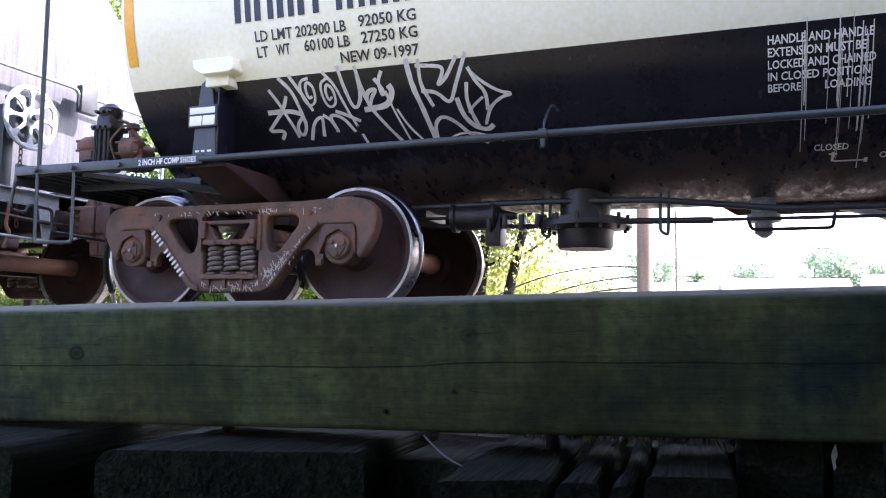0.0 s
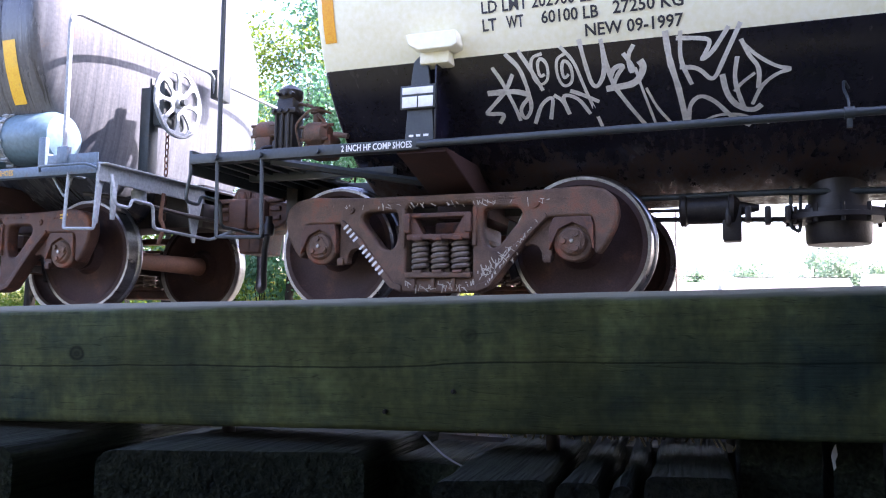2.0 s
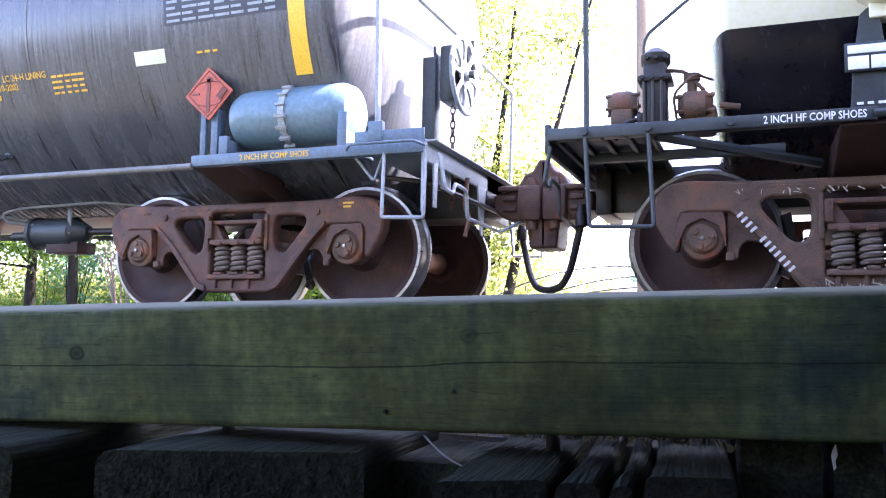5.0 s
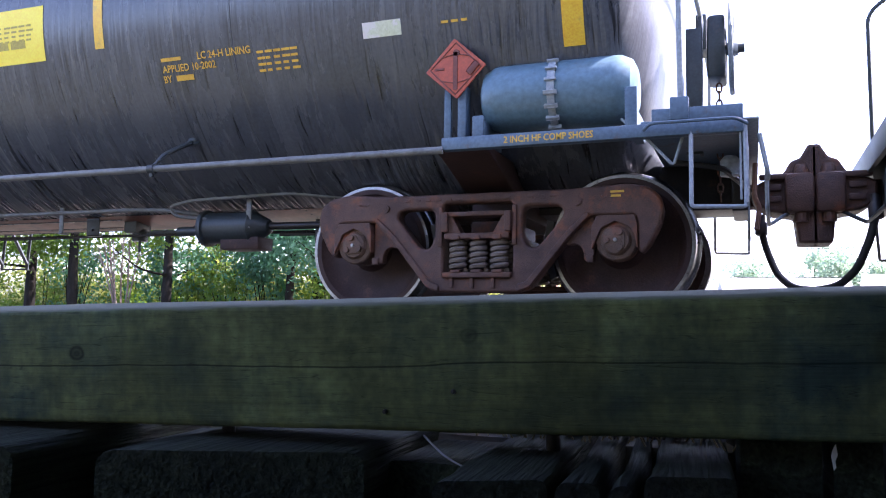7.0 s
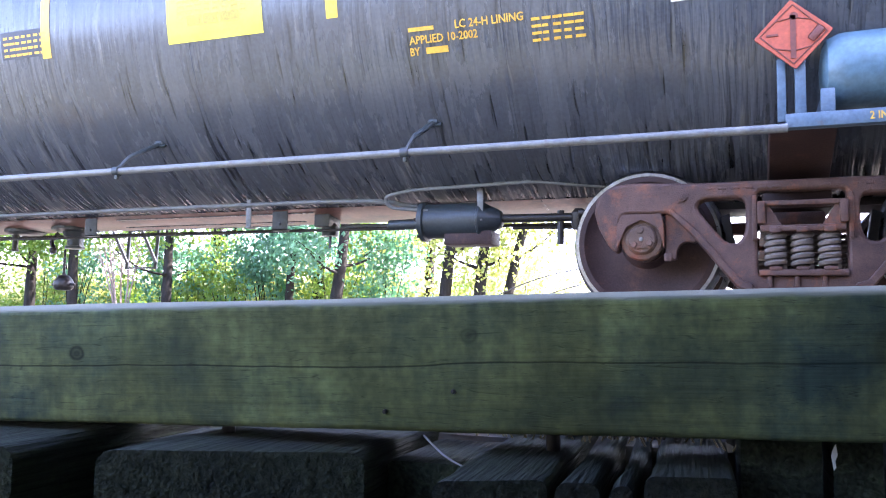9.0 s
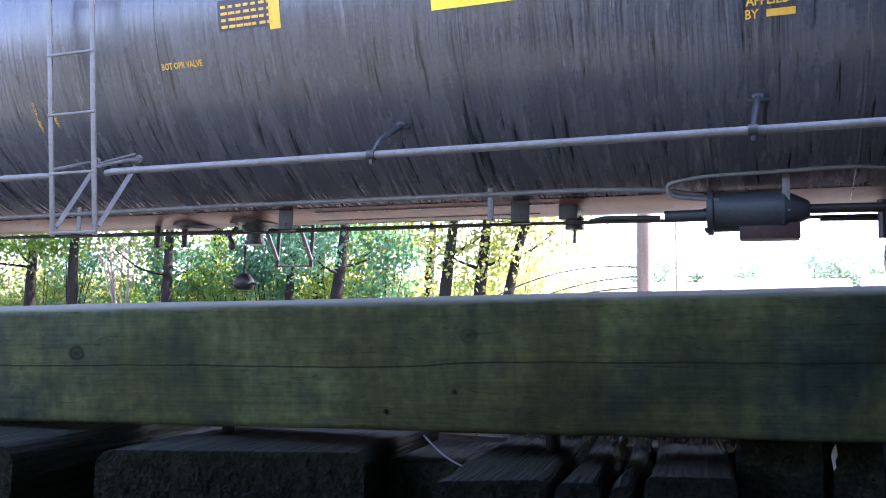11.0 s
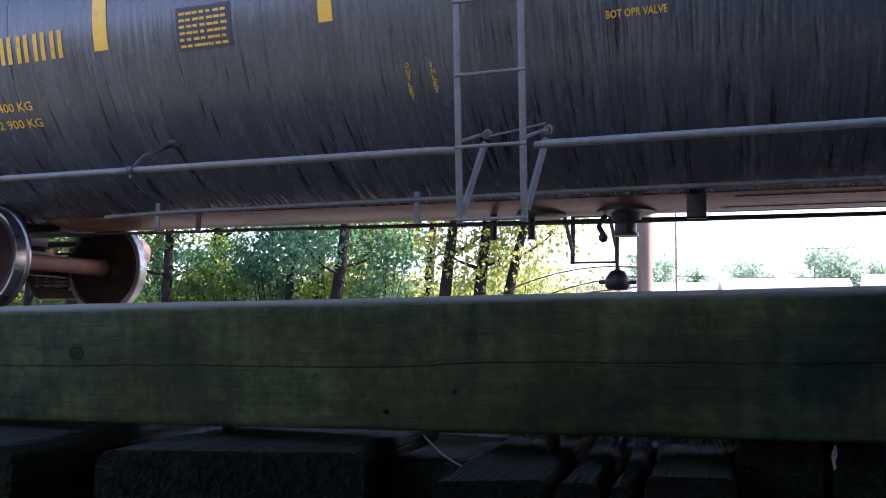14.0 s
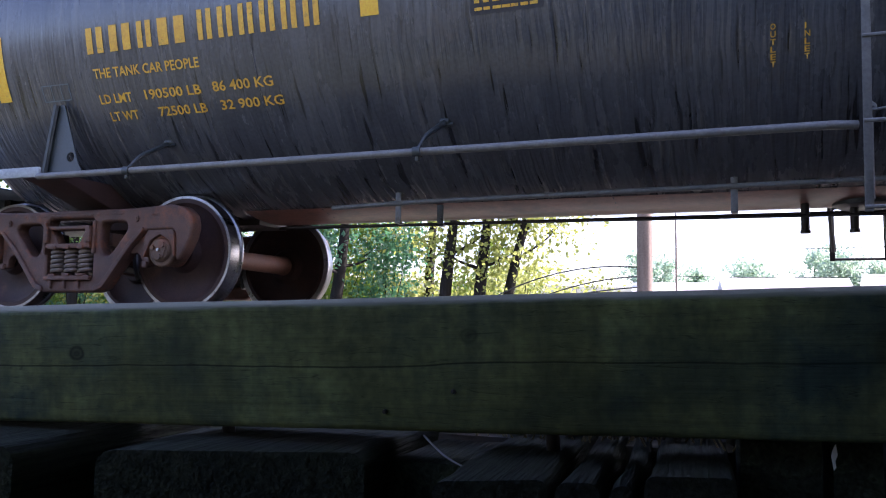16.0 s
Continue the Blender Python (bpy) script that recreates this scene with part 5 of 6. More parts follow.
def build_b_writing(car):
    P = lambda X: X + 14.11
    R = 1.536
    # reporting mark and number, as plain bars
    u, rects = 0.0, []
    for w in (0.16, 0.20, 0.13, 0.24):
        rects += [(u, u + w * 0.36, 0, 0.19), (u + w * 0.6, u + w * 0.96, 0, 0.19)]
        u += w + 0.055
    u = 1.0
    for _ in range(6):
        rects += [(u, u + 0.042, 0.0, 0.21), (u + 0.075, u + 0.117, 0.0, 0.21)]
        u += 0.17
    stencil_bars(car, rects, P(-20.02), 1.895, R, YELLOW, "number_stencil", label="yellow reporting mark as plain bars")
    stencil(car, "THE TANK CAR PEOPLE", P(-20.0), 1.725, 0.07, 0.95, R, YELLOW)
    stencil(car, "LD LMT", P(-20.0), 1.552, 0.07, 0.30, R, YELLOW)
    stencil(car, "190500 LB", P(-19.58), 1.556, 0.07, 0.50, R, YELLOW)
    stencil(car, "86 400 KG", P(-18.98), 1.562, 0.07, 0.50, R, YELLOW)
    stencil(car, "LT WT", P(-19.95), 1.436, 0.07, 0.26, R, YELLOW)
    stencil(car, "72500 LB", P(-19.50), 1.44, 0.07, 0.43, R, YELLOW)
    stencil(car, "32 900 KG", P(-18.95), 1.445, 0.07, 0.52, R, YELLOW)
    stencil(car, "LC 24-H LINING", P(-9.70), 1.775, 0.05, 0.44, R, YELLOW)
    stencil_bars(car, unreadable(1, 0.06, 0.27, 1, 3), P(-10.017), 1.782, R, YELLOW)
    stencil(car, "APPLIED 10-2002", P(-10.017), 1.71, 0.05, 0.46, R, YELLOW)
    stencil(car, "BY", P(-10.02), 1.645, 0.05, 0.07, R, YELLOW)
    stencil_bars(car, [(0, 0.15, 0, 0.04)], P(-9.91), 1.648, R, YELLOW)
    stencil_bars(car, unreadable(4, 0.042, 0.33, 5, 5), P(-9.213), 1.765, R, YELLOW)
    stencil(car, "BOT OPR VALVE", P(-13.977), 1.728, 0.045, 0.35, R, YELLOW)
    for X, word, z in ((-15.284, "OUTLET", 1.62), (-15.109, "INLET", 1.61)):
        a0 = math.asin((z - TANK_Z) / R)
        for i, c in enumerate(word):
            a = a0 - (i + 1) * 0.0275
            stencil(car, c, P(X), TANK_Z + R * math.sin(a), 0.033, 0.028 if c != "I" else 0.008, R, YELLOW)
    # reflective bars
    for X, z, w, h in ((-7.085, 1.606, 0.13, 0.5), (-10.588, 1.924, 0.085, 0.5), (-13.04, 1.905, 0.085, 0.5), (-15.86, 1.907, 0.105, 0.5), (-17.75, 1.91, 0.13, 0.5), (-20.98, 1.63, 0.12, 0.5)):
        stencil_bars(car, [(0, w, 0, h)], P(X), z, R, REFLECT_YELLOW, "reflective_bar", label="yellow reflective tape bar")
    # decals
    stencil_bars(car, [(0, 0.79, 0, 0.42)], P(-11.865), 1.89, R, DECAL_YELLOW, "decal", label="yellow emergency decal with dark print as bars")
    stencil_bars(car, unreadable(4, 0.036, 0.60, 8, 2), P(-11.77), 2.16, R, FADED_INK, "decal_print", 0.0055)
    stencil_bars(car, [(0, 0.115, 0, 0.06), (0.14, 0.255, 0, 0.06), (0.28, 0.43, 0, 0.06)], P(-11.69), 2.0, R, FADED_INK, "decal_print", 0.0055)
    stencil_bars(car, [(0, 0.272, 0, 0.1)], P(-8.395), 1.775, R, LABEL_PALE, "data_plate", label="pale metal data plate")
    for X, z, c, rows in ((-13.45, 1.93, INK, 4), (-17.0, 1.835, INK, 6), (-8.1, 2.02, INK, 8)):
        L = 0.48 if X > -16 else 0.46
        if X > -9:
            L = 1.0
        stencil_bars(car, [(0, L, 0, rows * 0.045 + 0.03)], P(X), z, R, c, "notice", 0.003, label="dark notice panel with fine print as bars")
        stencil_bars(car, unreadable(rows, 0.045, L - 0.05, 7, rows), P(X) + 0.025, z + rows * 0.045 - 0.03, R, YELLOW if X < -9 else PALE_GREY, "fine_print", 0.0045)
    stencil_bars(car, unreadable(1, 0.04, 0.2, 3, 9), P(-7.85), 1.81, R, YELLOW)


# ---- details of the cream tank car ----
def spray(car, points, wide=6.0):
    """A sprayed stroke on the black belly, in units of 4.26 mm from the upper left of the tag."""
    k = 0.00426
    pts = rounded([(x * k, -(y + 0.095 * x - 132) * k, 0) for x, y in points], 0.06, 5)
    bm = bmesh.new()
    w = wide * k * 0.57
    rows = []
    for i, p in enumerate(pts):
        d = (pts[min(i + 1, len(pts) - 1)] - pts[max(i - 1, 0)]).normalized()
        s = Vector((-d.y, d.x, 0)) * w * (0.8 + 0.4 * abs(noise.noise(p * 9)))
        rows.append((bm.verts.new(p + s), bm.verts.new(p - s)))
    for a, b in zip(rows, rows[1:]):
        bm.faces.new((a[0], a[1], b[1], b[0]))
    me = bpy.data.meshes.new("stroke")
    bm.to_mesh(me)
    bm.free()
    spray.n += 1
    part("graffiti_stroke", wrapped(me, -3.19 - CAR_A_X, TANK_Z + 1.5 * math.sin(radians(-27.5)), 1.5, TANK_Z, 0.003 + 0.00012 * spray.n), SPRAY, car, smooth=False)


spray.n = 0


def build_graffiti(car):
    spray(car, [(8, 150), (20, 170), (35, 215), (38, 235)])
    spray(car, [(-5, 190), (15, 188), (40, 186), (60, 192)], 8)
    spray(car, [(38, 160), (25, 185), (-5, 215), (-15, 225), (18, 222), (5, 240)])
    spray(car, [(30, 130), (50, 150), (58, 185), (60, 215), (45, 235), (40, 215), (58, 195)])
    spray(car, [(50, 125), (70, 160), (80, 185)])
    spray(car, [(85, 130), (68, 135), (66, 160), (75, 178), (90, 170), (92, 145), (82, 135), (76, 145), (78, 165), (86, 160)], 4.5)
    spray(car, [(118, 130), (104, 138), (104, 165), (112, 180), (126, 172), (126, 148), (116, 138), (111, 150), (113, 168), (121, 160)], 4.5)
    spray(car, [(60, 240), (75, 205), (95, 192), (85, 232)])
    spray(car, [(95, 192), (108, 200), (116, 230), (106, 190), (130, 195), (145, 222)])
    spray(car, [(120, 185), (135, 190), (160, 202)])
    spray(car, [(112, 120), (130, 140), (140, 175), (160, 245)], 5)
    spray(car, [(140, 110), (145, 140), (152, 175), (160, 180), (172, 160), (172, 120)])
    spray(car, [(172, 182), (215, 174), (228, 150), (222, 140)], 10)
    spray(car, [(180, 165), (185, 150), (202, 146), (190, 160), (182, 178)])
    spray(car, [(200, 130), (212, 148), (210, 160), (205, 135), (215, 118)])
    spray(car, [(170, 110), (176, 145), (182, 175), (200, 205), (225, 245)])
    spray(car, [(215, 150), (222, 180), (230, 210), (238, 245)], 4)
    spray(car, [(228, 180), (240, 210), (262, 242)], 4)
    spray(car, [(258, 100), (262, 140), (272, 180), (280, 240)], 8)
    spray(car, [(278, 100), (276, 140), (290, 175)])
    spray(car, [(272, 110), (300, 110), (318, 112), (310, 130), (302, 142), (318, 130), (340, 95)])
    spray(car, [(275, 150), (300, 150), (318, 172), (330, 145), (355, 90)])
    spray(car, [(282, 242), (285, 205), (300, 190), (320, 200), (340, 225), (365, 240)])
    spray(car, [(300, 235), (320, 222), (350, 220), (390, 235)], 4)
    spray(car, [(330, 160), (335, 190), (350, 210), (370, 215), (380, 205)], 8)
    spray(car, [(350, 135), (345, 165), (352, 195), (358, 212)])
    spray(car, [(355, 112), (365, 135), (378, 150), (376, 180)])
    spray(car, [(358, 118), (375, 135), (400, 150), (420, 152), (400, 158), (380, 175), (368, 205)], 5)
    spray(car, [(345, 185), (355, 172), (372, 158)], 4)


def build_a_side(car):
    P = lambda X: X - CAR_A_X
    R = 1.5
    y0 = 4.68 - TRACK_Y
    bm = bmesh.new()
    add_box(bm, P(-5.32), P(-3.58), y0 - 0.012, y0 + 0.012, 1.02, 1.09, 0.004)
    add_box(bm, P(-5.32), P(-3.58), y0, y0 + 0.07, 1.02, 1.032, 0.003)
    part("side_sill", bm, DARK_PAINT, car, "dark painted side sill with white stencil")
    part("stencil", upright(letters("2 INCH HF COMP SHOES", 0.042, 0.50), P(-4.13), y0 - 0.015, 1.034), WHITE_PAINT, car, smooth=False)
    part("side_pipe", tube([(P(-3.6), y0, 1.055), (P(0), y0, 1.07), (P(6), y0, 1.07), (P(8.2), y0, 1.06)], 0.024, 12), DARK_PAINT, car, "dark pipe rail along the tank side")
    for X in (-1.15, 1.6, 4.4):
        bm = bmesh.new()
        add_tube(bm, rounded([(P(X), y0, 1.03), (P(X), y0 + 0.02, 1.14), (P(X) - 0.01, -1.27, 1.24), (P(X) + 0.0, -1.20, 1.31), (P(X) + 0.03, -1.15, 1.27)], 0.04), 0.008, 8)
        add_lathe(bm, [(0.034, -0.025), (0.034, 0.025)], (P(X), y0, 1.065), "x", 12)
        add_box(bm, P(X) - 0.014, P(X) + 0.014, y0 - 0.014, y0 + 0.014, 0.985, 1.06, 0.003)
        part("pipe_bracket", bm, DARK_PAINT, car)
    # end platform
    bm = bmesh.new()
    add_box(bm, P(-5.32), P(-4.72), y0, -y0, 1.055, 1.075, 0.004)
    for k in range(5):
        add_box(bm, P(-5.30 + k * 0.14), P(-5.27 + k * 0.14), y0, -y0, 1.02, 1.056, 0.003)
    part("end_platform", bm, DARK_PAINT, car)
    part("end_sill", box(P(-5.34), P(-5.31), y0, -y0, 0.95, 1.12, 0.004), DARK_PAINT, car)
    part("platform_brace", box(P(-5.2), P(-4.0), -0.9, -0.84, 0.98, 1.04, 0.006), DARK_PAINT, car)
    part("platform_brace", tube([(P(-4.7), -1.38, 1.02), (P(-3.8), -0.75, 0.93)], 0.03, 6), DARK_PAINT, car)
    for y in (y0, -y0):
        part("step", tube([(P(-5.10), y, 1.03), (P(-5.07), y - 0.02, 0.50), (P(-4.71), y - 0.02, 0.49), (P(-4.74), y, 1.03)], 0.013, 8, bend=0.02), DARK_PAINT, car, "bent steel sill step")
        part("handrail", tube([(P(-5.09), y, 1.07), (P(-5.10), y, 2.6), (P(-4.7), y * 0.98, 2.9)], 0.017, 10, bend=0.1), DARK_PAINT, car)
    for X in (-5.1, -4.74, -4.3):
        part("bolt", lathe([(0.02, -0.03), (0.02, 0.0)], (P(X), y0 - 0.012, 1.05), "y", 8), DARK_PAINT, car)
    # control valves on the platform
    bm = bmesh.new()
    add_box(bm, P(-4.80), P(-4.66), -1.18, -1.02, 1.08, 1.52, 0.02)
    add_lathe(bm, [(0.07, 1.50), (0.09, 1.53), (0.09, 1.58), (0.04, 1.62)], (P(-4.73), -1.10, 0), "z", 16)
    add_box(bm, P(-4.83), P(-4.63), -1.20, -1.0, 1.40, 1.44, 0.01)
    for k in range(3):
        add_tube(bm, [(P(-4.79 + 0.05 * k), -1.19, 1.1), (P(-4.79 + 0.05 * k), -1.19, 1.4)], 0.010, 6)
    for k in range(6):
        add_lathe(bm, [(0.014, -0.02), (0.014, 0.02)], (P(-4.80 + 0.028 * k), -1.2, 1.42 + 0.12 * (k % 2)), "y", 6)
    add_box(bm, P(-4.84), P(-4.80), -1.16, -1.06, 1.12, 1.22, 0.01)
    add_tube(bm, rounded([(P(-4.83), -1.14, 1.18), (P(-4.9), -1.2, 1.16), (P(-4.96), -1.2, 1.05)], 0.04), 0.014, 8)
    part("control_valve", bm, GREASE, car, "greasy brake control valve on the end platform")
    bm = bmesh.new()
    add_box(bm, P(-5.0), P(-4.86), -1.15, -1.0, 1.08, 1.27, 0.03)
    add_lathe(bm, [(0.06, -0.09), (0.08, -0.04), (0.08, 0.04), (0.06, 0.09)], (P(-4.93), -1.08, 1.3), "x", 16)
    for k in range(5):
        a = 2 * math.pi * k / 5
        add_lathe(bm, [(0.012, -0.1), (0.012, 0.1)], (P(-4.93), -1.08 + 0.065 * math.cos(a), 1.3 + 0.065 * math.sin(a)), "x", 6)
    part("valve_body", bm, RUST_DUSTY, car)
    bm = bmesh.new()
    add_box(bm, P(-4.58), P(-4.38), -1.14, -0.96, 1.08, 1.25, 0.03)
    add_lathe(bm, [(0.05, -0.14), (0.09, -0.1), (0.09, 0.02), (0.05, 0.06)], (P(-4.46), -1.1, 1.25), "x", 16)
    add_lathe(bm, [(0.03, 0.0), (0.03, 0.14), (0.05, 0.15), (0.05, 0.19)], (P(-4.52), -1.08, 1.26), "z", 10)
    add_tube(bm, rounded([(P(-4.66), -1.1, 1.48), (P(-4.56), -1.1, 1.47), (P(-4.45), -1.1, 1.34)], 0.05), 0.013, 8)
    add_tube(bm, [(P(-4.36), -1.12, 1.24), (P(-4.25), -1.12, 1.22)], 0.02, 8)
    for k in range(5):
        a = 2 * math.pi * k / 5
        add_lathe(bm, [(0.012, -0.15), (0.012, 0.07)], (P(-4.46), -1.1 + 0.075 * math.cos(a), 1.25 + 0.075 * math.sin(a)), "x", 6)
    add_tube(bm, rounded([(P(-4.6), -1.15, 1.12), (P(-4.62), -1.22, 1.3), (P(-4.5), -1.2, 1.42), (P(-4.4), -1.1, 1.4)], 0.05), 0.009, 6)
    part("valve_body", bm, RUST_DUSTY, car)
    # tank support with reflective label
    g = [(-0.10, 1.08), (0.10, 1.08), (0.085, 1.30), (0.055, 1.56), (0.0, 1.64), (-0.045, 1.60), (-0.085, 1.30)]
    part("support_gusset", plate([soft_loop(g, 0.01)], 0.03, 0.005, Matrix.Translation((P(-3.60), -1.40, 0))), DARK_PAINT, car)
    part("gusset_flange", box(P(-3.50), P(-3.485), -1.40, -1.18, 1.08, 1.6, 0.005), BLACK_GLOSS, car)
    part("pad_stem", box(P(-3.60), P(-3.40), -1.42, -1.2, 1.57, 1.66, 0.012), CREAM, car)
    part("jacking_pad", plate([soft_loop([(-0.19, 1.79), (0.15, 1.79), (0.16, 1.70), (0.12, 1.68), (-0.10, 1.68), (-0.17, 1.72)], 0.012)], 0.14, 0.008, Matrix.Translation((P(-3.485), -1.48, -0.035))), CREAM, car, "cream painted support pad")
    lab = part("reflector_plate", box(P(-3.725), P(-3.485), -1.425, -1.405, 1.285, 1.44, 0.004), DARK_PAINT, car)
    for a, b, c, d in ((-3.71, -3.61, 1.295, 1.365), (-3.60, -3.50, 1.295, 1.365), (-3.71, -3.50, 1.38, 1.425)):
        part("reflector", box(P(a), P(b), -1.430, -1.42, c, d, 0.002), WHITE_PAINT, lab)
    part("stencil", upright(flat_quads(unreadable(1, 0.035, 0.15, 3, 4)), P(-3.67), -1.405, 1.11), WHITE_PAINT, car, smooth=False)
    # writing
    stencil(car, "LD LMT 202900 LB", P(-3.182), 1.85, 0.072, 0.70, R, INK)
    stencil(car, "92050 KG", P(-2.39), 1.866, 0.072, 0.41, R, INK)
    stencil(car, "LT", P(-3.183), 1.75, 0.072, 0.09, R, INK)
    stencil(car, "WT", P(-3.03), 1.752, 0.072, 0.11, R, INK)
    stencil(car, "60100 LB", P(-2.81), 1.757, 0.072, 0.345, R, INK)
    stencil(car, "27250 KG", P(-2.38), 1.766, 0.072, 0.40, R, INK)
    stencil(car, "NEW 09-1997", P(-2.55), 1.662, 0.072, 0.565, R, INK)
    u, rects = 0.0, []
    for w in (0.13, 0.15, 0.13, 0.16):
        rects += [(u, u + 0.05, 0.0, 0.2), (u + w - 0.045, u + w, 0.0, 0.2)]
        u += w + 0.03
    u = 0.79
    for _ in range(6):
        rects += [(u, u + 0.045, 0.0, 0.2), (u + 0.08, u + 0.125, 0.0, 0.2)]
        u += 0.165
    stencil_bars(car, rects, P(-3.33), 1.985, R, BLUE_INK, "number_stencil", label="dark blue reporting mark as plain bars")
    stencil_bars(car, [(0, 0.085, 0, 0.75)], P(-4.285), 1.785, R, REFLECT_ORANGE, "reflective_bar", label="orange reflective tape bar")
    a0 = radians(-29.6)
    for i, (text, w) in enumerate((("HANDLE AND HANDLE", 0.535), ("EXTENSION MUST BE", 0.50), ("LOCKED AND CHAINED", 0.55), ("IN CLOSED POSITION", 0.525), ("BEFORE", 0.175), ("LOADING", 0.235))):
        a = a0 - min(i, 4) * 0.0475 - 0.035
        stencil(car, text, P(0.103) + (0.30 if i == 5 else 0), TANK_Z + R * math.sin(a), 0.05, w, R, WHITE_PAINT)
    a = radians(-60)
    stencil(car, "CLOSED", P(0.36), TANK_Z + R * math.sin(a), 0.055, 0.19, R, WHITE_PAINT)
    stencil(car, "OPEN", P(0.72), TANK_Z + R * math.sin(radians(-63.5)), 0.055, 0.14, R, WHITE_PAINT)
    stencil_bars(car, [(0.10, 0.115, -0.11, -0.02), (0.115, 0.3, -0.115, -0.1), (0.28, 0.3, -0.13, -0.085), (0.085, 0.13, -0.045, -0.03)], P(0.36), TANK_Z + R * math.sin(a), R, WHITE_PAINT)
    # white runs of paint
    rnd = random.Random(7)
    runs = []
    for k in range(16):
        u = rnd.choice((0.0, 0.02, 0.14, 0.16, 0.19, 0.20, 0.24, 0.26, 0.30, 0.33, 0.36)) + rnd.uniform(0, 0.015)
        top = rnd.uniform(-0.12, 0.02)
        runs.append((u, u + rnd.uniform(0.003, 0.007), top - rnd.uniform(0.35, 1.0), top))
    stencil_bars(car, runs, P(0.27), 1.63, R, SPRAY, "paint_run", 0.0033, "thin pale runs of paint")
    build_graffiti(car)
    # equipment under the belly
    valve_housing = part("valve_housing", lathe([(0.05, 0.95), (0.18, 0.94), (0.18, 0.70), (0.30, 0.69), (0.30, 0.665), (0.33, 0.66), (0.33, 0.63), (0.30, 0.625), (0.20, 0.61), (0.195, 0.49), (0.185, 0.475), (0.03, 0.465)], (P(-1.115), -0.30, 0), "z", 32), GREASE, car, "dark greasy bottom valve housing")
    for k in range(12):
        a = 2 * math.pi * k / 12
        part("bolt", lathe([(0.014, 0.60), (0.014, 0.715)], (P(-1.115) + 0.30 * math.cos(a), -0.30 + 0.30 * math.sin(a), 0), "z", 6), GREASE, valve_housing)
    part("rod_sleeve", tube([(P(-1.26), -0.40, 0.665), (P(-0.24), -0.40, 0.648)], 0.022, 12), GREASE, car)
    part("brake_rod", tube([(P(-0.3), -0.40, 0.65), (P(6.0), -0.40, 0.62)], 0.012, 8), GREASE, car)
    part("train_line", tube([(P(-2.4), -0.45, 0.80), (P(-1.4), -0.45, 0.81), (P(-0.6), -0.45, 0.79), (P(0.2), -0.40, 0.71), (P(6), -0.4, 0.70)], 0.022, 10, bend=0.1), DARK_PAINT, car)
    part("brake_cylinder", lathe([(0.012, -0.75), (0.012, -0.17), (0.10, -0.16), (0.115, -0.15), (0.115, -0.12), (0.10, -0.11), (0.10, 0.15), (0.115, 0.155), (0.115, 0.185), (0.05, 0.22), (0.02, 0.34)], (P(-1.93), -0.40, 0.72), "x", 24), GREASE, car)
    bm = bmesh.new()
    for k in range(5):
        add_box(bm, P(-1.8 + k * 0.12), P(-1.76 + k * 0.12), -0.5, -0.38, 0.60 + 0.02 * (k % 2), 0.72, 0.012)
    add_box(bm, P(-1.82), P(-1.70), -0.46, -0.3, 0.50, 0.74, 0.015)
    add_tube(bm, [(P(-2.3), -0.42, 0.66), (P(-1.2), -0.42, 0.63)], 0.018, 8)
    part("brake_lever", bm, GREASE, car)
    for X in (-0.58, -1.4):
        part("rod_hanger", tube([(P(X), -0.42, 0.85), (P(X), -0.42, 0.58), (P(X) + 0.05, -0.42, 0.55), (P(X) + 0.06, -0.42, 0.85)], 0.012, 8, bend=0.02), DARK_PAINT, car)
    valve = part("outlet_valve", lathe([(0.08, 0.95), (0.08, 0.72), (0.11, 0.71), (0.11, 0.66), (0.06, 0.65), (0.06, 0.58), (0.02, 0.55)], (P(0.08), -0.12, 0), "z", 20), PALE_GREY, car, "grey bottom outlet valve")
    part("outlet_arm", tube([(P(-0.02), -0.15, 0.68), (P(0.0), -0.2, 0.60), (P(0.5), -0.2, 0.60), (P(0.52), -0.15, 0.70)], 0.012, 8, bend=0.03), GREASE, valve)
    part("outlet_skid", plate([soft_loop([(-0.35, 0.84), (0.75, 0.84), (1.0, 0.62), (0.9, 0.62), (0.6, 0.74), (-0.2, 0.74)], 0.02)], 0.03, 0.004, Matrix.Translation((P(0.1), 0.1, 0))), AXLE_RUST, car)
    part("brace", box(P(0.5), P(1.05), -0.25, -0.17, -0.02, 0.02, 0.006, m=Matrix.Translation((0, 0, 0.68)) @ Matrix.Translation((P(0.77), 0, 0)) @ Matrix.Rotation(radians(14), 4, "Y") @ Matrix.Translation((-P(0.77), 0, 0))), PALE_GREY, car)
    # bars in place of the number painted on the side frame, and chalk scratches
    rnd = random.Random(3)
    mark = box(-0.5, 0.5, -0.0015, 0.0015, -0.5, 0.5, 0)
    first = part("number_stencil", mark, SPRAY, car, smooth=False)
    me = first.data
    bars = [k for k in range(13) if k not in (4, 12)]
    for i, k in enumerate(bars):
        u = 0.93 - 0.066 * k
        m = Matrix.Translation((-TRUCK_X - 0.335 - 0.375 * u, -1.0925, 0.183 + 0.435 * u)) @ Matrix.Rotation(radians(48), 4, "Y") @ Matrix.Diagonal((0.016, 1, 0.044, 1))
        if i == 0:
            first.matrix_basis = m
        else:
            share("number_stencil", me, car, m)
    first = part("chalk_scratch", box(-0.5, 0.5, -0.002, 0.0015, -0.5, 0.5, 0), CHALK, car, "pale scratch on the side frame", smooth=False)
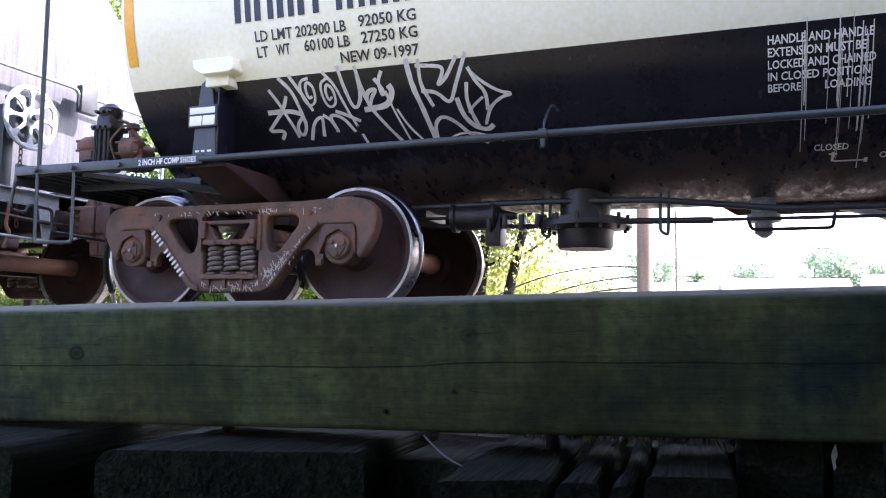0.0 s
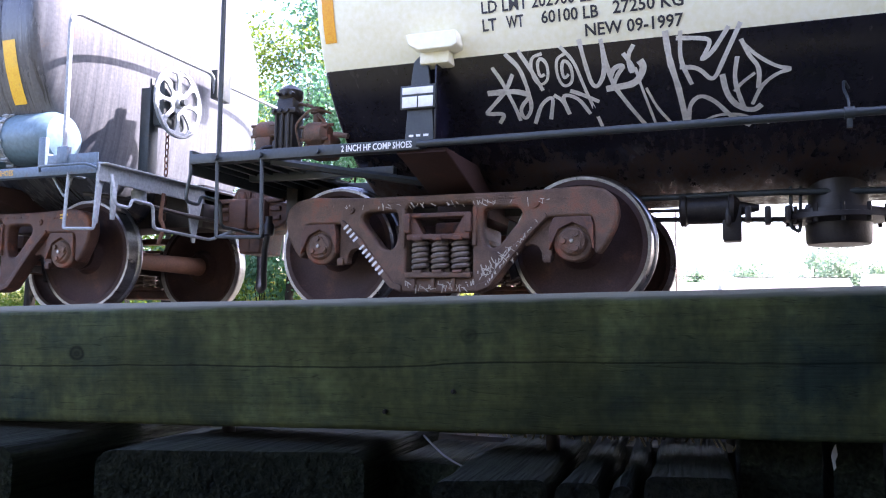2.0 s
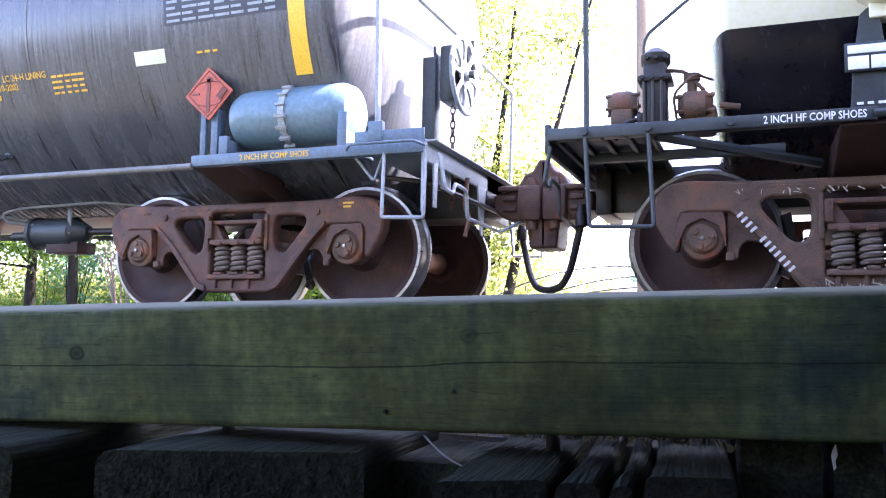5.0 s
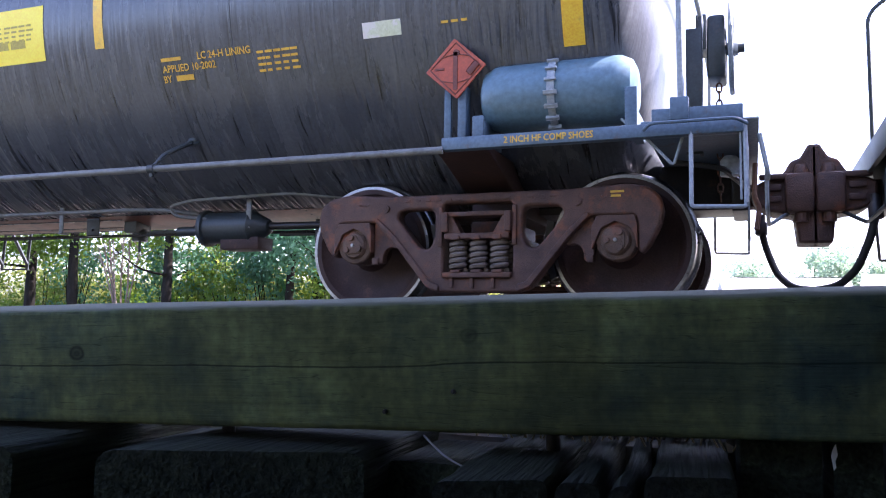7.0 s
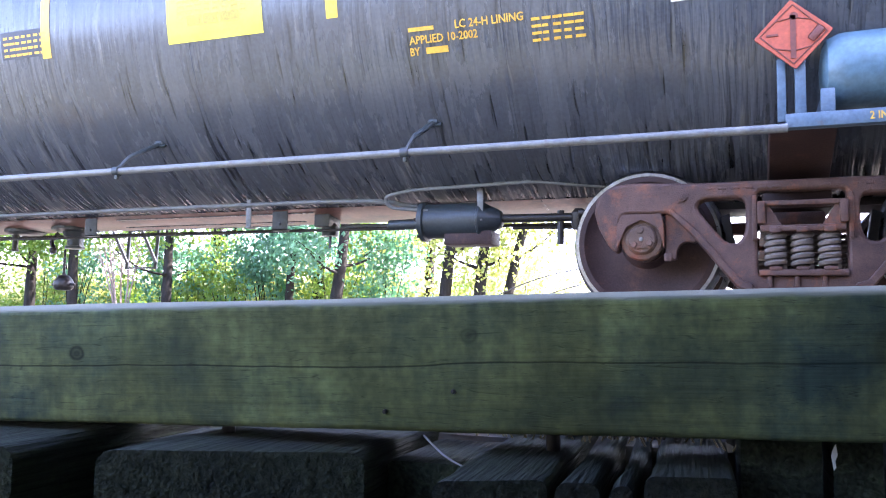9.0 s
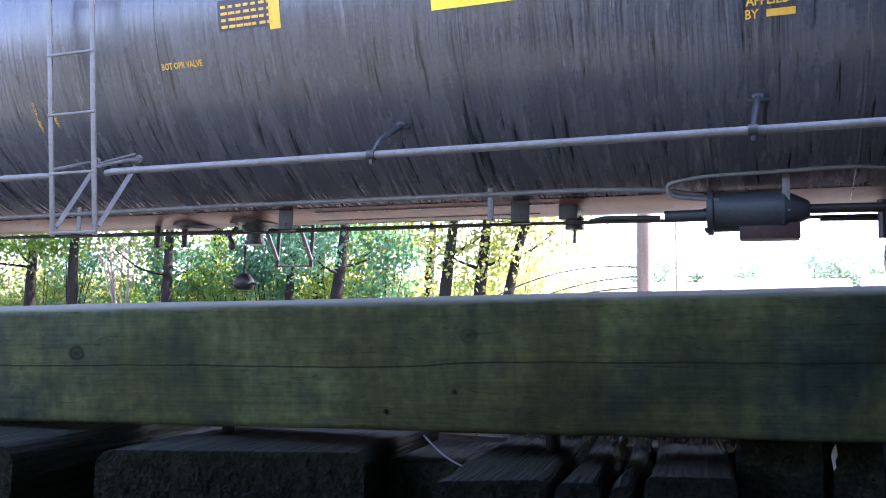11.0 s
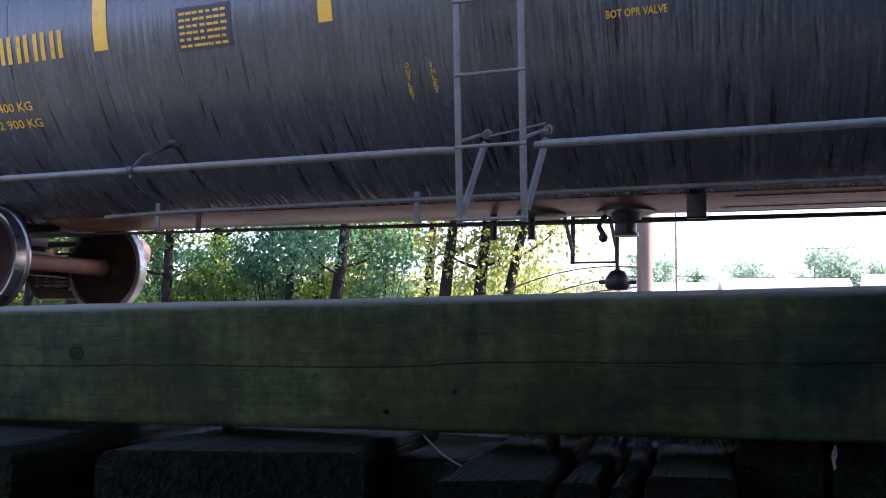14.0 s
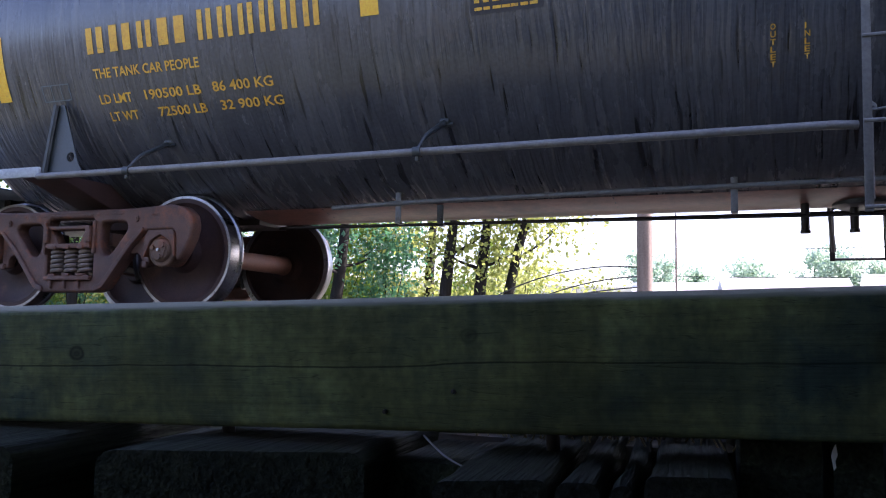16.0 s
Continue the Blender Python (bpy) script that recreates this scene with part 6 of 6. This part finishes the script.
    for k in range(200):
        u = rnd.random()
        if k % 5 == 0:
            c = (rnd.uniform(-0.7, 0.75), -1.0755, rnd.uniform(0.71, 0.735))
        elif k % 5 == 1:
            c = (rnd.uniform(-0.24, 0.28), -1.0755, rnd.uniform(0.155, 0.205))
        elif k % 5 == 2:
            c = (0.33 + 0.36 * u, -1.0918, 0.183 + 0.435 * u)
        else:
            c = (0.275 + 0.23 * u + rnd.uniform(-0.01, 0.05), -1.0755, 0.25 + 0.16 * u + rnd.uniform(-0.03, 0.03))
        m = Matrix.Translation((c[0] - TRUCK_X, c[1], c[2])) @ Matrix.Rotation(rnd.gauss(1.2, 0.8), 4, "Y") @ Matrix.Diagonal((rnd.uniform(0.015, 0.06) * (0.5 if k % 5 == 2 else 1), 1, rnd.uniform(0.0025, 0.006), 1))
        if k == 0:
            first.matrix_basis = m
        else:
            share("chalk_scratch", first.data, car, m)


for end in (-1, 1):
    build_truck_mounting(car_b, end * TRUCK_X, end, PALE_GREY, GREASE)
    build_truck_mounting(car_a, end * TRUCK_X, end, DARK_PAINT, GREASE)
build_b_end(car_b)
build_b_side(car_b)
build_b_writing(car_b)
build_a_side(car_a)


# ---- unseen wall behind the camera, added to shade the guard ----
bm = bmesh.new()
add_box(bm, -1.3, 14, -1.0, -0.45, -1.2, 1.59, 0.02)
tagged(part("wall_south", bm, surface("blocker_concrete", (0.05, 0.05, 0.046), (0.095, 0.092, 0.084), 0.9, 0, (1, 1, 0.6), 20, 0.3, spots=(0.05, 0.06, 0.04), spot_size=1.2)), "unseen dark concrete wall added behind the camera to shade the timber guard", "wall", kind="structure")


# Unseen slab, added to keep sun and sky off the beam.
bm = bmesh.new()
add_box(bm, -1.3, 14, -1.0, 2.34, 1.6, 1.85, 0.02)
# Its extension shades the ground that brightened the tank's right side.
add_box(bm, 1.2, 14, 2.41, 3.9, 1.6, 1.85, 0.02)
tagged(part("ceiling", bm, bpy.data.materials["blocker_concrete"]), "unseen dark slab added overhead to shade the timber guard", "ceiling", kind="structure")


# Unseen dark bank, added to cut the sky light on the train's right.
bm = bmesh.new()
rows = [[bm.verts.new((x, -7 - 0.6 * z + 0.8 * noise.noise(Vector((x * 0.4, z * 0.4, 5))), z)) for x in range(-6, 41)] for z in range(-1, 15)]
for a, b in zip(rows, rows[1:]):
    for i in range(len(a) - 1):
        bm.faces.new((a[i], a[i + 1], b[i + 1], b[i]))
tagged(part("wall_bank", bm, surface("dark_bank_green", (0.012, 0.02, 0.01), (0.04, 0.06, 0.022), 0.8, 0, (1, 1, 1), 9, 0.8)), "unseen steep dark bank added behind the camera to dim the train's side", "bank", kind="structure")


# Out of view; added only to dim the right end of the beam.
tagged(part("wall_east", box(0.5, 0.85, -0.44, 0.97, -1.2, 1.59, 0.02), bpy.data.materials["blocker_concrete"]), "unseen short dark wall added to shade the right end of the beam", "wall", kind="structure")


# ---- small things at the guard ----
def build_guard_details():
    # cracked timber end, in four splinters
    tie = empty("timber_tie", (0, 0, 0))
    tagged(tie, "heavy cracked timber end split in four under the beam", "timber tie", group="timber ends")
    for i, (x0, x1, top) in enumerate(((-0.375, -0.242, 0.0), (-0.234, -0.184, -0.004), (-0.172, -0.142, -0.008), (-0.130, -0.022, 0.002))):
        build_tie_end(x0, x1, -0.16 + 0.40 * (x0 + 0.375), 0.75, top, 20 + i, 0.014, 0.007, tie, "splinter")
    for x in (-1.2, -0.40, 0.145, 1.1):
        bolt = part("drift_bolt", lathe([(0.011, -0.2), (0.011, 0.03)], (x, 0.09, 0), "z", 10), GREASE)
        bolt.matrix_basis = GUARD
        tagged(bolt, "dark steel bolt between beam and timber end", "bolt", group="bolts of the beam")
    for x, z in ((0.02, 0.06), (-0.085, 0.03)):
        part("nail", lathe([(0.0005, -0.0035), (0.003, -0.003), (0.0036, 0.0), (0.0025, 0.01)], (x, -0.001, z), "y", 10, closed=False), GREASE, GUARD_BEAM[0])
    # blocks added between the timber ends, standing in for the dark shade there
    for i, (x0, x1, top) in enumerate(((-1.025, -0.878, -0.03), (-0.525, -0.380, -0.025), (-0.012, 0.088, 0.052), (0.104, 0.165, 0.05), (0.185, 0.49, 0.055))):
        block = build_tie_end(x0, x1, 0.10, 0.25, top, 60 + i, 0.01, 0.005, None, "timber_block", 0.0)
        tagged(block, "dark block added between the timber ends to stand in for shade", "timber block", group="blocks under the beam")
    chip = part("wood_chip", plate([[(0, 0), (0.003, 0.004), (0.002, 0.012), (0.005, 0.02), (0.003, 0.034), (-0.001, 0.026), (-0.003, 0.018)]], 0.004, 0.0006, Matrix.Translation((0.094, 1.19, -0.246))), WHITE_PAINT)
    tagged(chip, "pale sliver of wood hanging under the beam", "wood chip")
    wire = part("wire", tube([(-0.45, 1.12, -0.226), (-0.425, 1.08, -0.229), (-0.39, 1.05, -0.243), (-0.355, 1.045, -0.256)], 0.0014, 6, bend=0.02), PIPE_GREY)
    tagged(wire, "thin bent grey wire on the timber ends", "wire")
    rnd = random.Random(11)
    bm = bmesh.new()
    for i in range(1000):
        x, y = rnd.uniform(-0.9, 0.12), rnd.uniform(1.36, 1.9)
        r = rnd.uniform(0.006, 0.018)
        g = bmesh.ops.create_icosphere(bm, subdivisions=1, radius=r)["verts"]
        sx, sy, sz = rnd.uniform(0.7, 1.3), rnd.uniform(0.7, 1.3), rnd.uniform(0.5, 0.9)
        for v in g:
            v.co = Vector((x + v.co.x * sx, y + v.co.y * sy, -0.245 + rnd.uniform(0, 0.03) + v.co.z * sz)) 
    ob = part("gravel", bm, BALLAST, smooth=False)
    tagged(ob, "loose grey gravel behind the timber guard", "gravel", kind="stuff")
    bm = bmesh.new()
    for i in range(170):
        x, y = rnd.uniform(-0.45, 0.02), rnd.uniform(1.32, 1.62)
        a = rnd.uniform(0, 6.28)
        l = rnd.uniform(0.03, 0.09)
        add_tube(bm, [(x, y, -0.25), (x + 0.4 * l * math.cos(a), y + 0.4 * l * math.sin(a), -0.25 + l * 0.7), (x + l * math.cos(a), y + l * math.sin(a), -0.24 + l * rnd.uniform(0.1, 0.9))], 0.0016, 4)
    ob = part("dry_weeds", bm, surface("straw", (0.30, 0.24, 0.13), (0.40, 0.33, 0.18), 0.9, 0, (9, 9, 9), 60, 0))
    tagged(ob, "dry straw stalks behind the timber guard", "weeds", kind="stuff")


build_guard_details()


# ---- trees, pole and distance ----
def leaf_cloud(name, clumps, per, size, material, parent, seed, spread=0.55):
    """Many small folded leaves gathered round clump centres."""
    g = np.random.default_rng(seed)
    c = np.repeat(np.array(clumps), per, axis=0)
    n = len(c)
    d = g.normal(size=(n, 3)) * spread * np.array([1, 1, 0.7])
    p = c + d
    s = size * g.uniform(0.6, 1.35, (n, 1))
    u = g.normal(size=(n, 3))
    u[:, 2] -= 0.4
    u /= np.linalg.norm(u, axis=1, keepdims=True)
    w = np.cross(u, g.normal(size=(n, 3)))
    w /= np.linalg.norm(w, axis=1, keepdims=True)
    k = np.cross(u, w)
    verts = np.stack([p, p + u * s * 0.5 + w * s * 0.32 + k * s * 0.1, p + u * s, p + u * s * 0.5 - w * s * 0.32 + k * s * 0.1], 1).reshape(-1, 3)
    idx = np.arange(n)[:, None] * 4
    faces = np.concatenate([idx + [0, 1, 2], idx + [0, 2, 3]])
    me = bpy.data.meshes.new(name)
    me.from_pydata(verts.tolist(), [], faces.tolist())
    return part(name, me, material, parent, smooth=False)


def build_tree(x, y, height, lean, r, crown, seed, leaf, low=1.0, dense=1.0, limbs=7):
    rnd = random.Random(seed)
    tree = empty("tree", (x, y, -0.76))
    tagged(tree, "leafy broadleaf tree with a slim dark trunk, backlit", "tree", group="trees beyond the track")
    top = Vector((lean * height, rnd.uniform(-0.3, 0.3), height))
    trunk = [Vector((0, 0, 0)), Vector((lean * height * 0.22 + rnd.uniform(-0.1, 0.1), 0, height * 0.28)), Vector((lean * height * 0.55 + rnd.uniform(-0.2, 0.2), 0.1, height * 0.6)), top]
    bm = bmesh.new()
    add_tube(bm, rounded(trunk, 1.0), r, 10, r * 0.25)
    clumps = []
    for k in range(limbs):
        f = rnd.uniform(0.12, 0.95)
        base = trunk[0].lerp(top, f)
        base.x = lean * height * f
        a = rnd.uniform(0, 6.28)
        l = crown * rnd.uniform(0.5, 1.0) * (1.15 - 0.5 * f)
        tip = base + Vector((math.cos(a) * l, math.sin(a) * l, l * rnd.uniform(0.15, 0.8)))
        mid = base.lerp(tip, 0.5) + Vector((0, 0, -0.1 * l))
        add_tube(bm, rounded([base, mid, tip], 0.4), r * 0.32 * (1.1 - f), 6, r * 0.06)
        for j in range(7):
            q = base.lerp(tip, rnd.uniform(0.35, 1.1)) + Vector((rnd.gauss(0, 0.4), rnd.gauss(0, 0.4), rnd.gauss(0, 0.35)))
            if q.z > low:
                clumps.append(q)
                add_tube(bm, [base.lerp(tip, 0.5), q], r * 0.06, 4, r * 0.03)
    for k in range(int(22 * dense)):
        a, f = rnd.uniform(0, 6.28), rnd.random() ** 0.7
        z = rnd.uniform(low, height * 1.08)
        w = crown * (0.5 + 0.6 * math.sin(math.pi * min(1, (z - low) / (height * 1.1 - low)) ** 0.8))
        clumps.append(Vector((lean * z + math.cos(a) * f * w, math.sin(a) * f * w, z)))
    part("trunk", bm, BARK, tree)
    leaf_cloud("crown", [tuple(c) for c in clumps], int(150 * dense), 0.125, leaf, tree, seed, 0.40)
    return tree


TREES = ((-20.2, 18.5, 9, 0.02, 0.16, 2.6, LEAF, 2.6, 1.1), (-18.0, 18.0, 10, -0.02, 0.15, 2.8, LEAF, 2.8, 1.1), (-14.8, 18.0, 9, 0.01, 0.14, 2.4, LEAF, 2.9, 1.1),
         (-16.5, 22.5, 11, 0.0, 0.2, 3.2, LEAF, 0.3, 1.1), (-12.2, 21.5, 10, 0.03, 0.18, 2.8, LEAF, 0.4, 1.1), (-11.3, 18.5, 7, 0.04, 0.13, 2.0, LEAF_BLUE, 2.0, 0.9),
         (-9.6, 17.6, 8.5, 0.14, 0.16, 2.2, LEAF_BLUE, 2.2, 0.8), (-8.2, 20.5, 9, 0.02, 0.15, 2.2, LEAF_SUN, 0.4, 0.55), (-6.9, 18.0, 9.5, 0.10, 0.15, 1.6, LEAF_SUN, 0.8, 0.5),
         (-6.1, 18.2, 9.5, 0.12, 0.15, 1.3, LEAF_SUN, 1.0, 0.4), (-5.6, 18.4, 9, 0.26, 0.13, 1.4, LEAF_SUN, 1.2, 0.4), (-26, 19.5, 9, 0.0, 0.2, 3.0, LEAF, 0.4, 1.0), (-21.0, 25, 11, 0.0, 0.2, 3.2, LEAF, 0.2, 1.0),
         (-31, 20, 10, 0.0, 0.2, 3.2, LEAF_BLUE, 0.4, 1.0))
for i, (x, y, h, lean, r, crown, leaf, low, dense) in enumerate(TREES):
    build_tree(x, y, h, lean, r, crown, 100 + i, leaf, low, dense)


def build_shrub(x, y, w, h, seed, leaf, n=26, per=70, size=0.16):
    rnd = random.Random(seed)
    shrub = empty("shrub", (x, y, -0.76))
    tagged(shrub, "low leafy shrub under the trees", "shrub", group="shrubs beyond the track")
    bm = bmesh.new()
    clumps = []
    for k in range(n):
        a, f = rnd.uniform(0, 6.28), math.sqrt(rnd.random())
        q = Vector((math.cos(a) * f * w, math.sin(a) * f * w * 0.6, h * rnd.uniform(0.15, 1.0) * (1.1 - 0.5 * f)))
        clumps.append(tuple(q))
        add_tube(bm, [(q.x * 0.2, q.y * 0.2, 0), q * 0.6 + Vector((0, 0, 0.1)), q], 0.02, 4, 0.005)
    part("stems", bm, BARK, shrub)
    leaf_cloud("foliage", clumps, per, size, leaf, shrub, seed, 0.32)


for i in range(13):
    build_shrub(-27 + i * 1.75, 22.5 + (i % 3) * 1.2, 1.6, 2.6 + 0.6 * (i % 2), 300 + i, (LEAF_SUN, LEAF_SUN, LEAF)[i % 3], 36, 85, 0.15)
for i in range(5):
    build_shrub(-15.5 + i * 1.7, 18.9 + 0.5 * (i % 2), 1.0, 3.5, 330 + i, (LEAF_BLUE, LEAF)[i % 2], 13, 150, 0.125)
for i in range(8):
    build_shrub(-24.0 + i * 1.9, 20.2 + 0.6 * (i % 2), 1.5, 4.2 + 0.4 * (i % 3), 360 + i, (LEAF, LEAF, LEAF_BLUE)[i % 3], 15, 130, 0.125)
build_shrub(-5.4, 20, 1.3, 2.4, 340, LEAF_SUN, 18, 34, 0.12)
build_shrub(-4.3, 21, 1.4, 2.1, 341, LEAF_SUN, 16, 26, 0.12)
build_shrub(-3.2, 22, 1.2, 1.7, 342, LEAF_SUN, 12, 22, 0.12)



def build_dead_shrub(x, y, h, seed):
    """A bare grey shrub: forked stems ending in thin twigs."""
    rnd = random.Random(seed)
    bm = bmesh.new()
    for k in range(7):
        a = rnd.uniform(0, 6.28)
        lean = rnd.uniform(0.05, 0.3)
        tip = Vector((math.cos(a) * lean * h, math.sin(a) * lean * h * 0.4, h * rnd.uniform(0.75, 1.05)))
        mid = tip * 0.5 + Vector((rnd.uniform(-0.1, 0.1), 0, 0))
        add_tube(bm, [(0, 0, 0), mid, tip], 0.035, 6, 0.012)
        for j in range(7):
            q = mid.lerp(tip, rnd.uniform(0.0, 1.0))
            e = q + Vector((rnd.uniform(-0.6, 0.6), rnd.uniform(-0.2, 0.2), rnd.uniform(0.1, 0.6)))
            add_tube(bm, [q, q.lerp(e, 0.5) + Vector((0, 0, 0.05)), e], 0.012, 5, 0.004)
    ob = part("dead_shrub", bm, POLE_WOOD)
    ob.location = (x, y, -0.76)
    tagged(ob, "bare grey dead shrub among the trees", "shrub")


build_dead_shrub(-15.9, 17.6, 3.4, 61)

pole = part("utility_pole", lathe([(0.135, -0.8), (0.13, 0.5), (0.12, 4), (0.10, 8.5), (0.08, 8.6)], (-1.69, 14, 0), "z", 20), POLE_WOOD)
tagged(pole, "weathered brown wooden utility pole", "utility pole", group="poles")
thin = part("utility_pole", lathe([(0.05, -0.8), (0.045, 4), (0.035, 5.4)], (-3.37, 40, 0), "z", 12), POLE_WOOD)
tagged(thin, "thin distant wooden pole", "utility pole", group="poles")
for k, (z0, z1, sag, x1) in enumerate(((0.92, 0.30, -0.22, -4.6), (0.76, 0.20, -0.12, -4.0), (0.58, 0.25, -0.05, -3.8))):
    pts = [(-1.82 + (x1 + 1.82) * t, 14 + 0.2 * t, z0 + (z1 - z0) * t - 4 * sag * t * (1 - t)) for t in [i / 8 for i in range(9)]]
    tagged(part("cable", tube(pts, 0.012, 6), RUBBER), "dark cable running down from the utility pole", "cable", group="cables at the pole")
for k, (z, y) in enumerate(((3.6, 40), (2.3, 40))):
    pts = [(-3.4 + 20 * t, y, z + 0.5 * t - 1.2 * t * (1 - t)) for t in [i / 8 for i in range(9)]]
    tagged(part("cable", tube(pts, 0.015, 6), RUBBER), "thin dark distant overhead cable", "cable", group="distant cables")


def build_house(x, y, z, w, d, h, turn):
    house = empty("house", (x, y, z))
    house.rotation_euler = (0, 0, radians(turn))
    tagged(house, "pale distant house with a grey pitched roof on the hillside", "house", group="distant houses")
    part("wall", box(-w / 2, w / 2, -d / 2, d / 2, -2, h, 0), WALL_PALE, house, smooth=False)
    bm = bmesh.new()
    o = 0.4
    v = [bm.verts.new(p) for p in ((-w / 2 - o, -d / 2 - o, h), (w / 2 + o, -d / 2 - o, h), (w / 2 + o, d / 2 + o, h), (-w / 2 - o, d / 2 + o, h), (-w / 2 - o, 0, h + d * 0.3), (w / 2 + o, 0, h + d * 0.3))]
    for f in ((0, 1, 5, 4), (2, 3, 4, 5), (0, 4, 3), (1, 2, 5), (0, 3, 2, 1)):
        bm.faces.new([v[i] for i in f])
    part("roof", bm, ROOF_GREY, house, smooth=False)
    for k in range(3):
        part("window", box(-w / 2 + w * (k + 0.5) / 3 - 0.5, -w / 2 + w * (k + 0.5) / 3 + 0.5, -d / 2 - 0.05, -d / 2 + 0.05, h * 0.35, h * 0.8, 0), GLASS_DARK, house, smooth=False)


build_house(3.5, 108, 1.0, 14, 8, 2.6, 8)
build_house(19, 112, 1.5, 12, 8, 2.8, -12)
build_house(-10, 118, 1.0, 11, 8, 2.6, 5)


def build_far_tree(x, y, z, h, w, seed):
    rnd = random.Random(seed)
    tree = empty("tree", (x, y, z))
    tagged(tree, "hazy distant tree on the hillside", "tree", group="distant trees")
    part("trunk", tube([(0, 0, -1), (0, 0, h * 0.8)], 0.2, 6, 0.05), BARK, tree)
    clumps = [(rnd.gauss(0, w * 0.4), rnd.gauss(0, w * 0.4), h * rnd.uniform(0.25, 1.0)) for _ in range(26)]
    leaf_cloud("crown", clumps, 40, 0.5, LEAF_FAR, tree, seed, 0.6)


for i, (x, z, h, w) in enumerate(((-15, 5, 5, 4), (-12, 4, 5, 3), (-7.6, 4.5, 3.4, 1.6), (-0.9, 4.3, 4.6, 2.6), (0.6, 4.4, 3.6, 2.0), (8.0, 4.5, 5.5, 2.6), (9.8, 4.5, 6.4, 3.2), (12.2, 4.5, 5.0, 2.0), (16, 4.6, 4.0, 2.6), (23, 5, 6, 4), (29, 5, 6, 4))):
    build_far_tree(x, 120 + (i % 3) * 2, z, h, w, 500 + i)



# ---- movement ----
def motions():
    times = [i * 0.5 for i in range(len(RUN))]
    for car, x in ((car_a, CAR_A_X), (car_b, CAR_B_X)):
        walk(car, [(t, pose(x + s, TRACK_Y, 0)) for t, s in zip(times, RUN)])
    for ws, x, start in WHEELSETS:
        walk(ws, [(t, pose(x, 0, WHEEL_R, 0, start + math.degrees(s / WHEEL_R), 0)) for t, s in zip(times, RUN)])


motions()
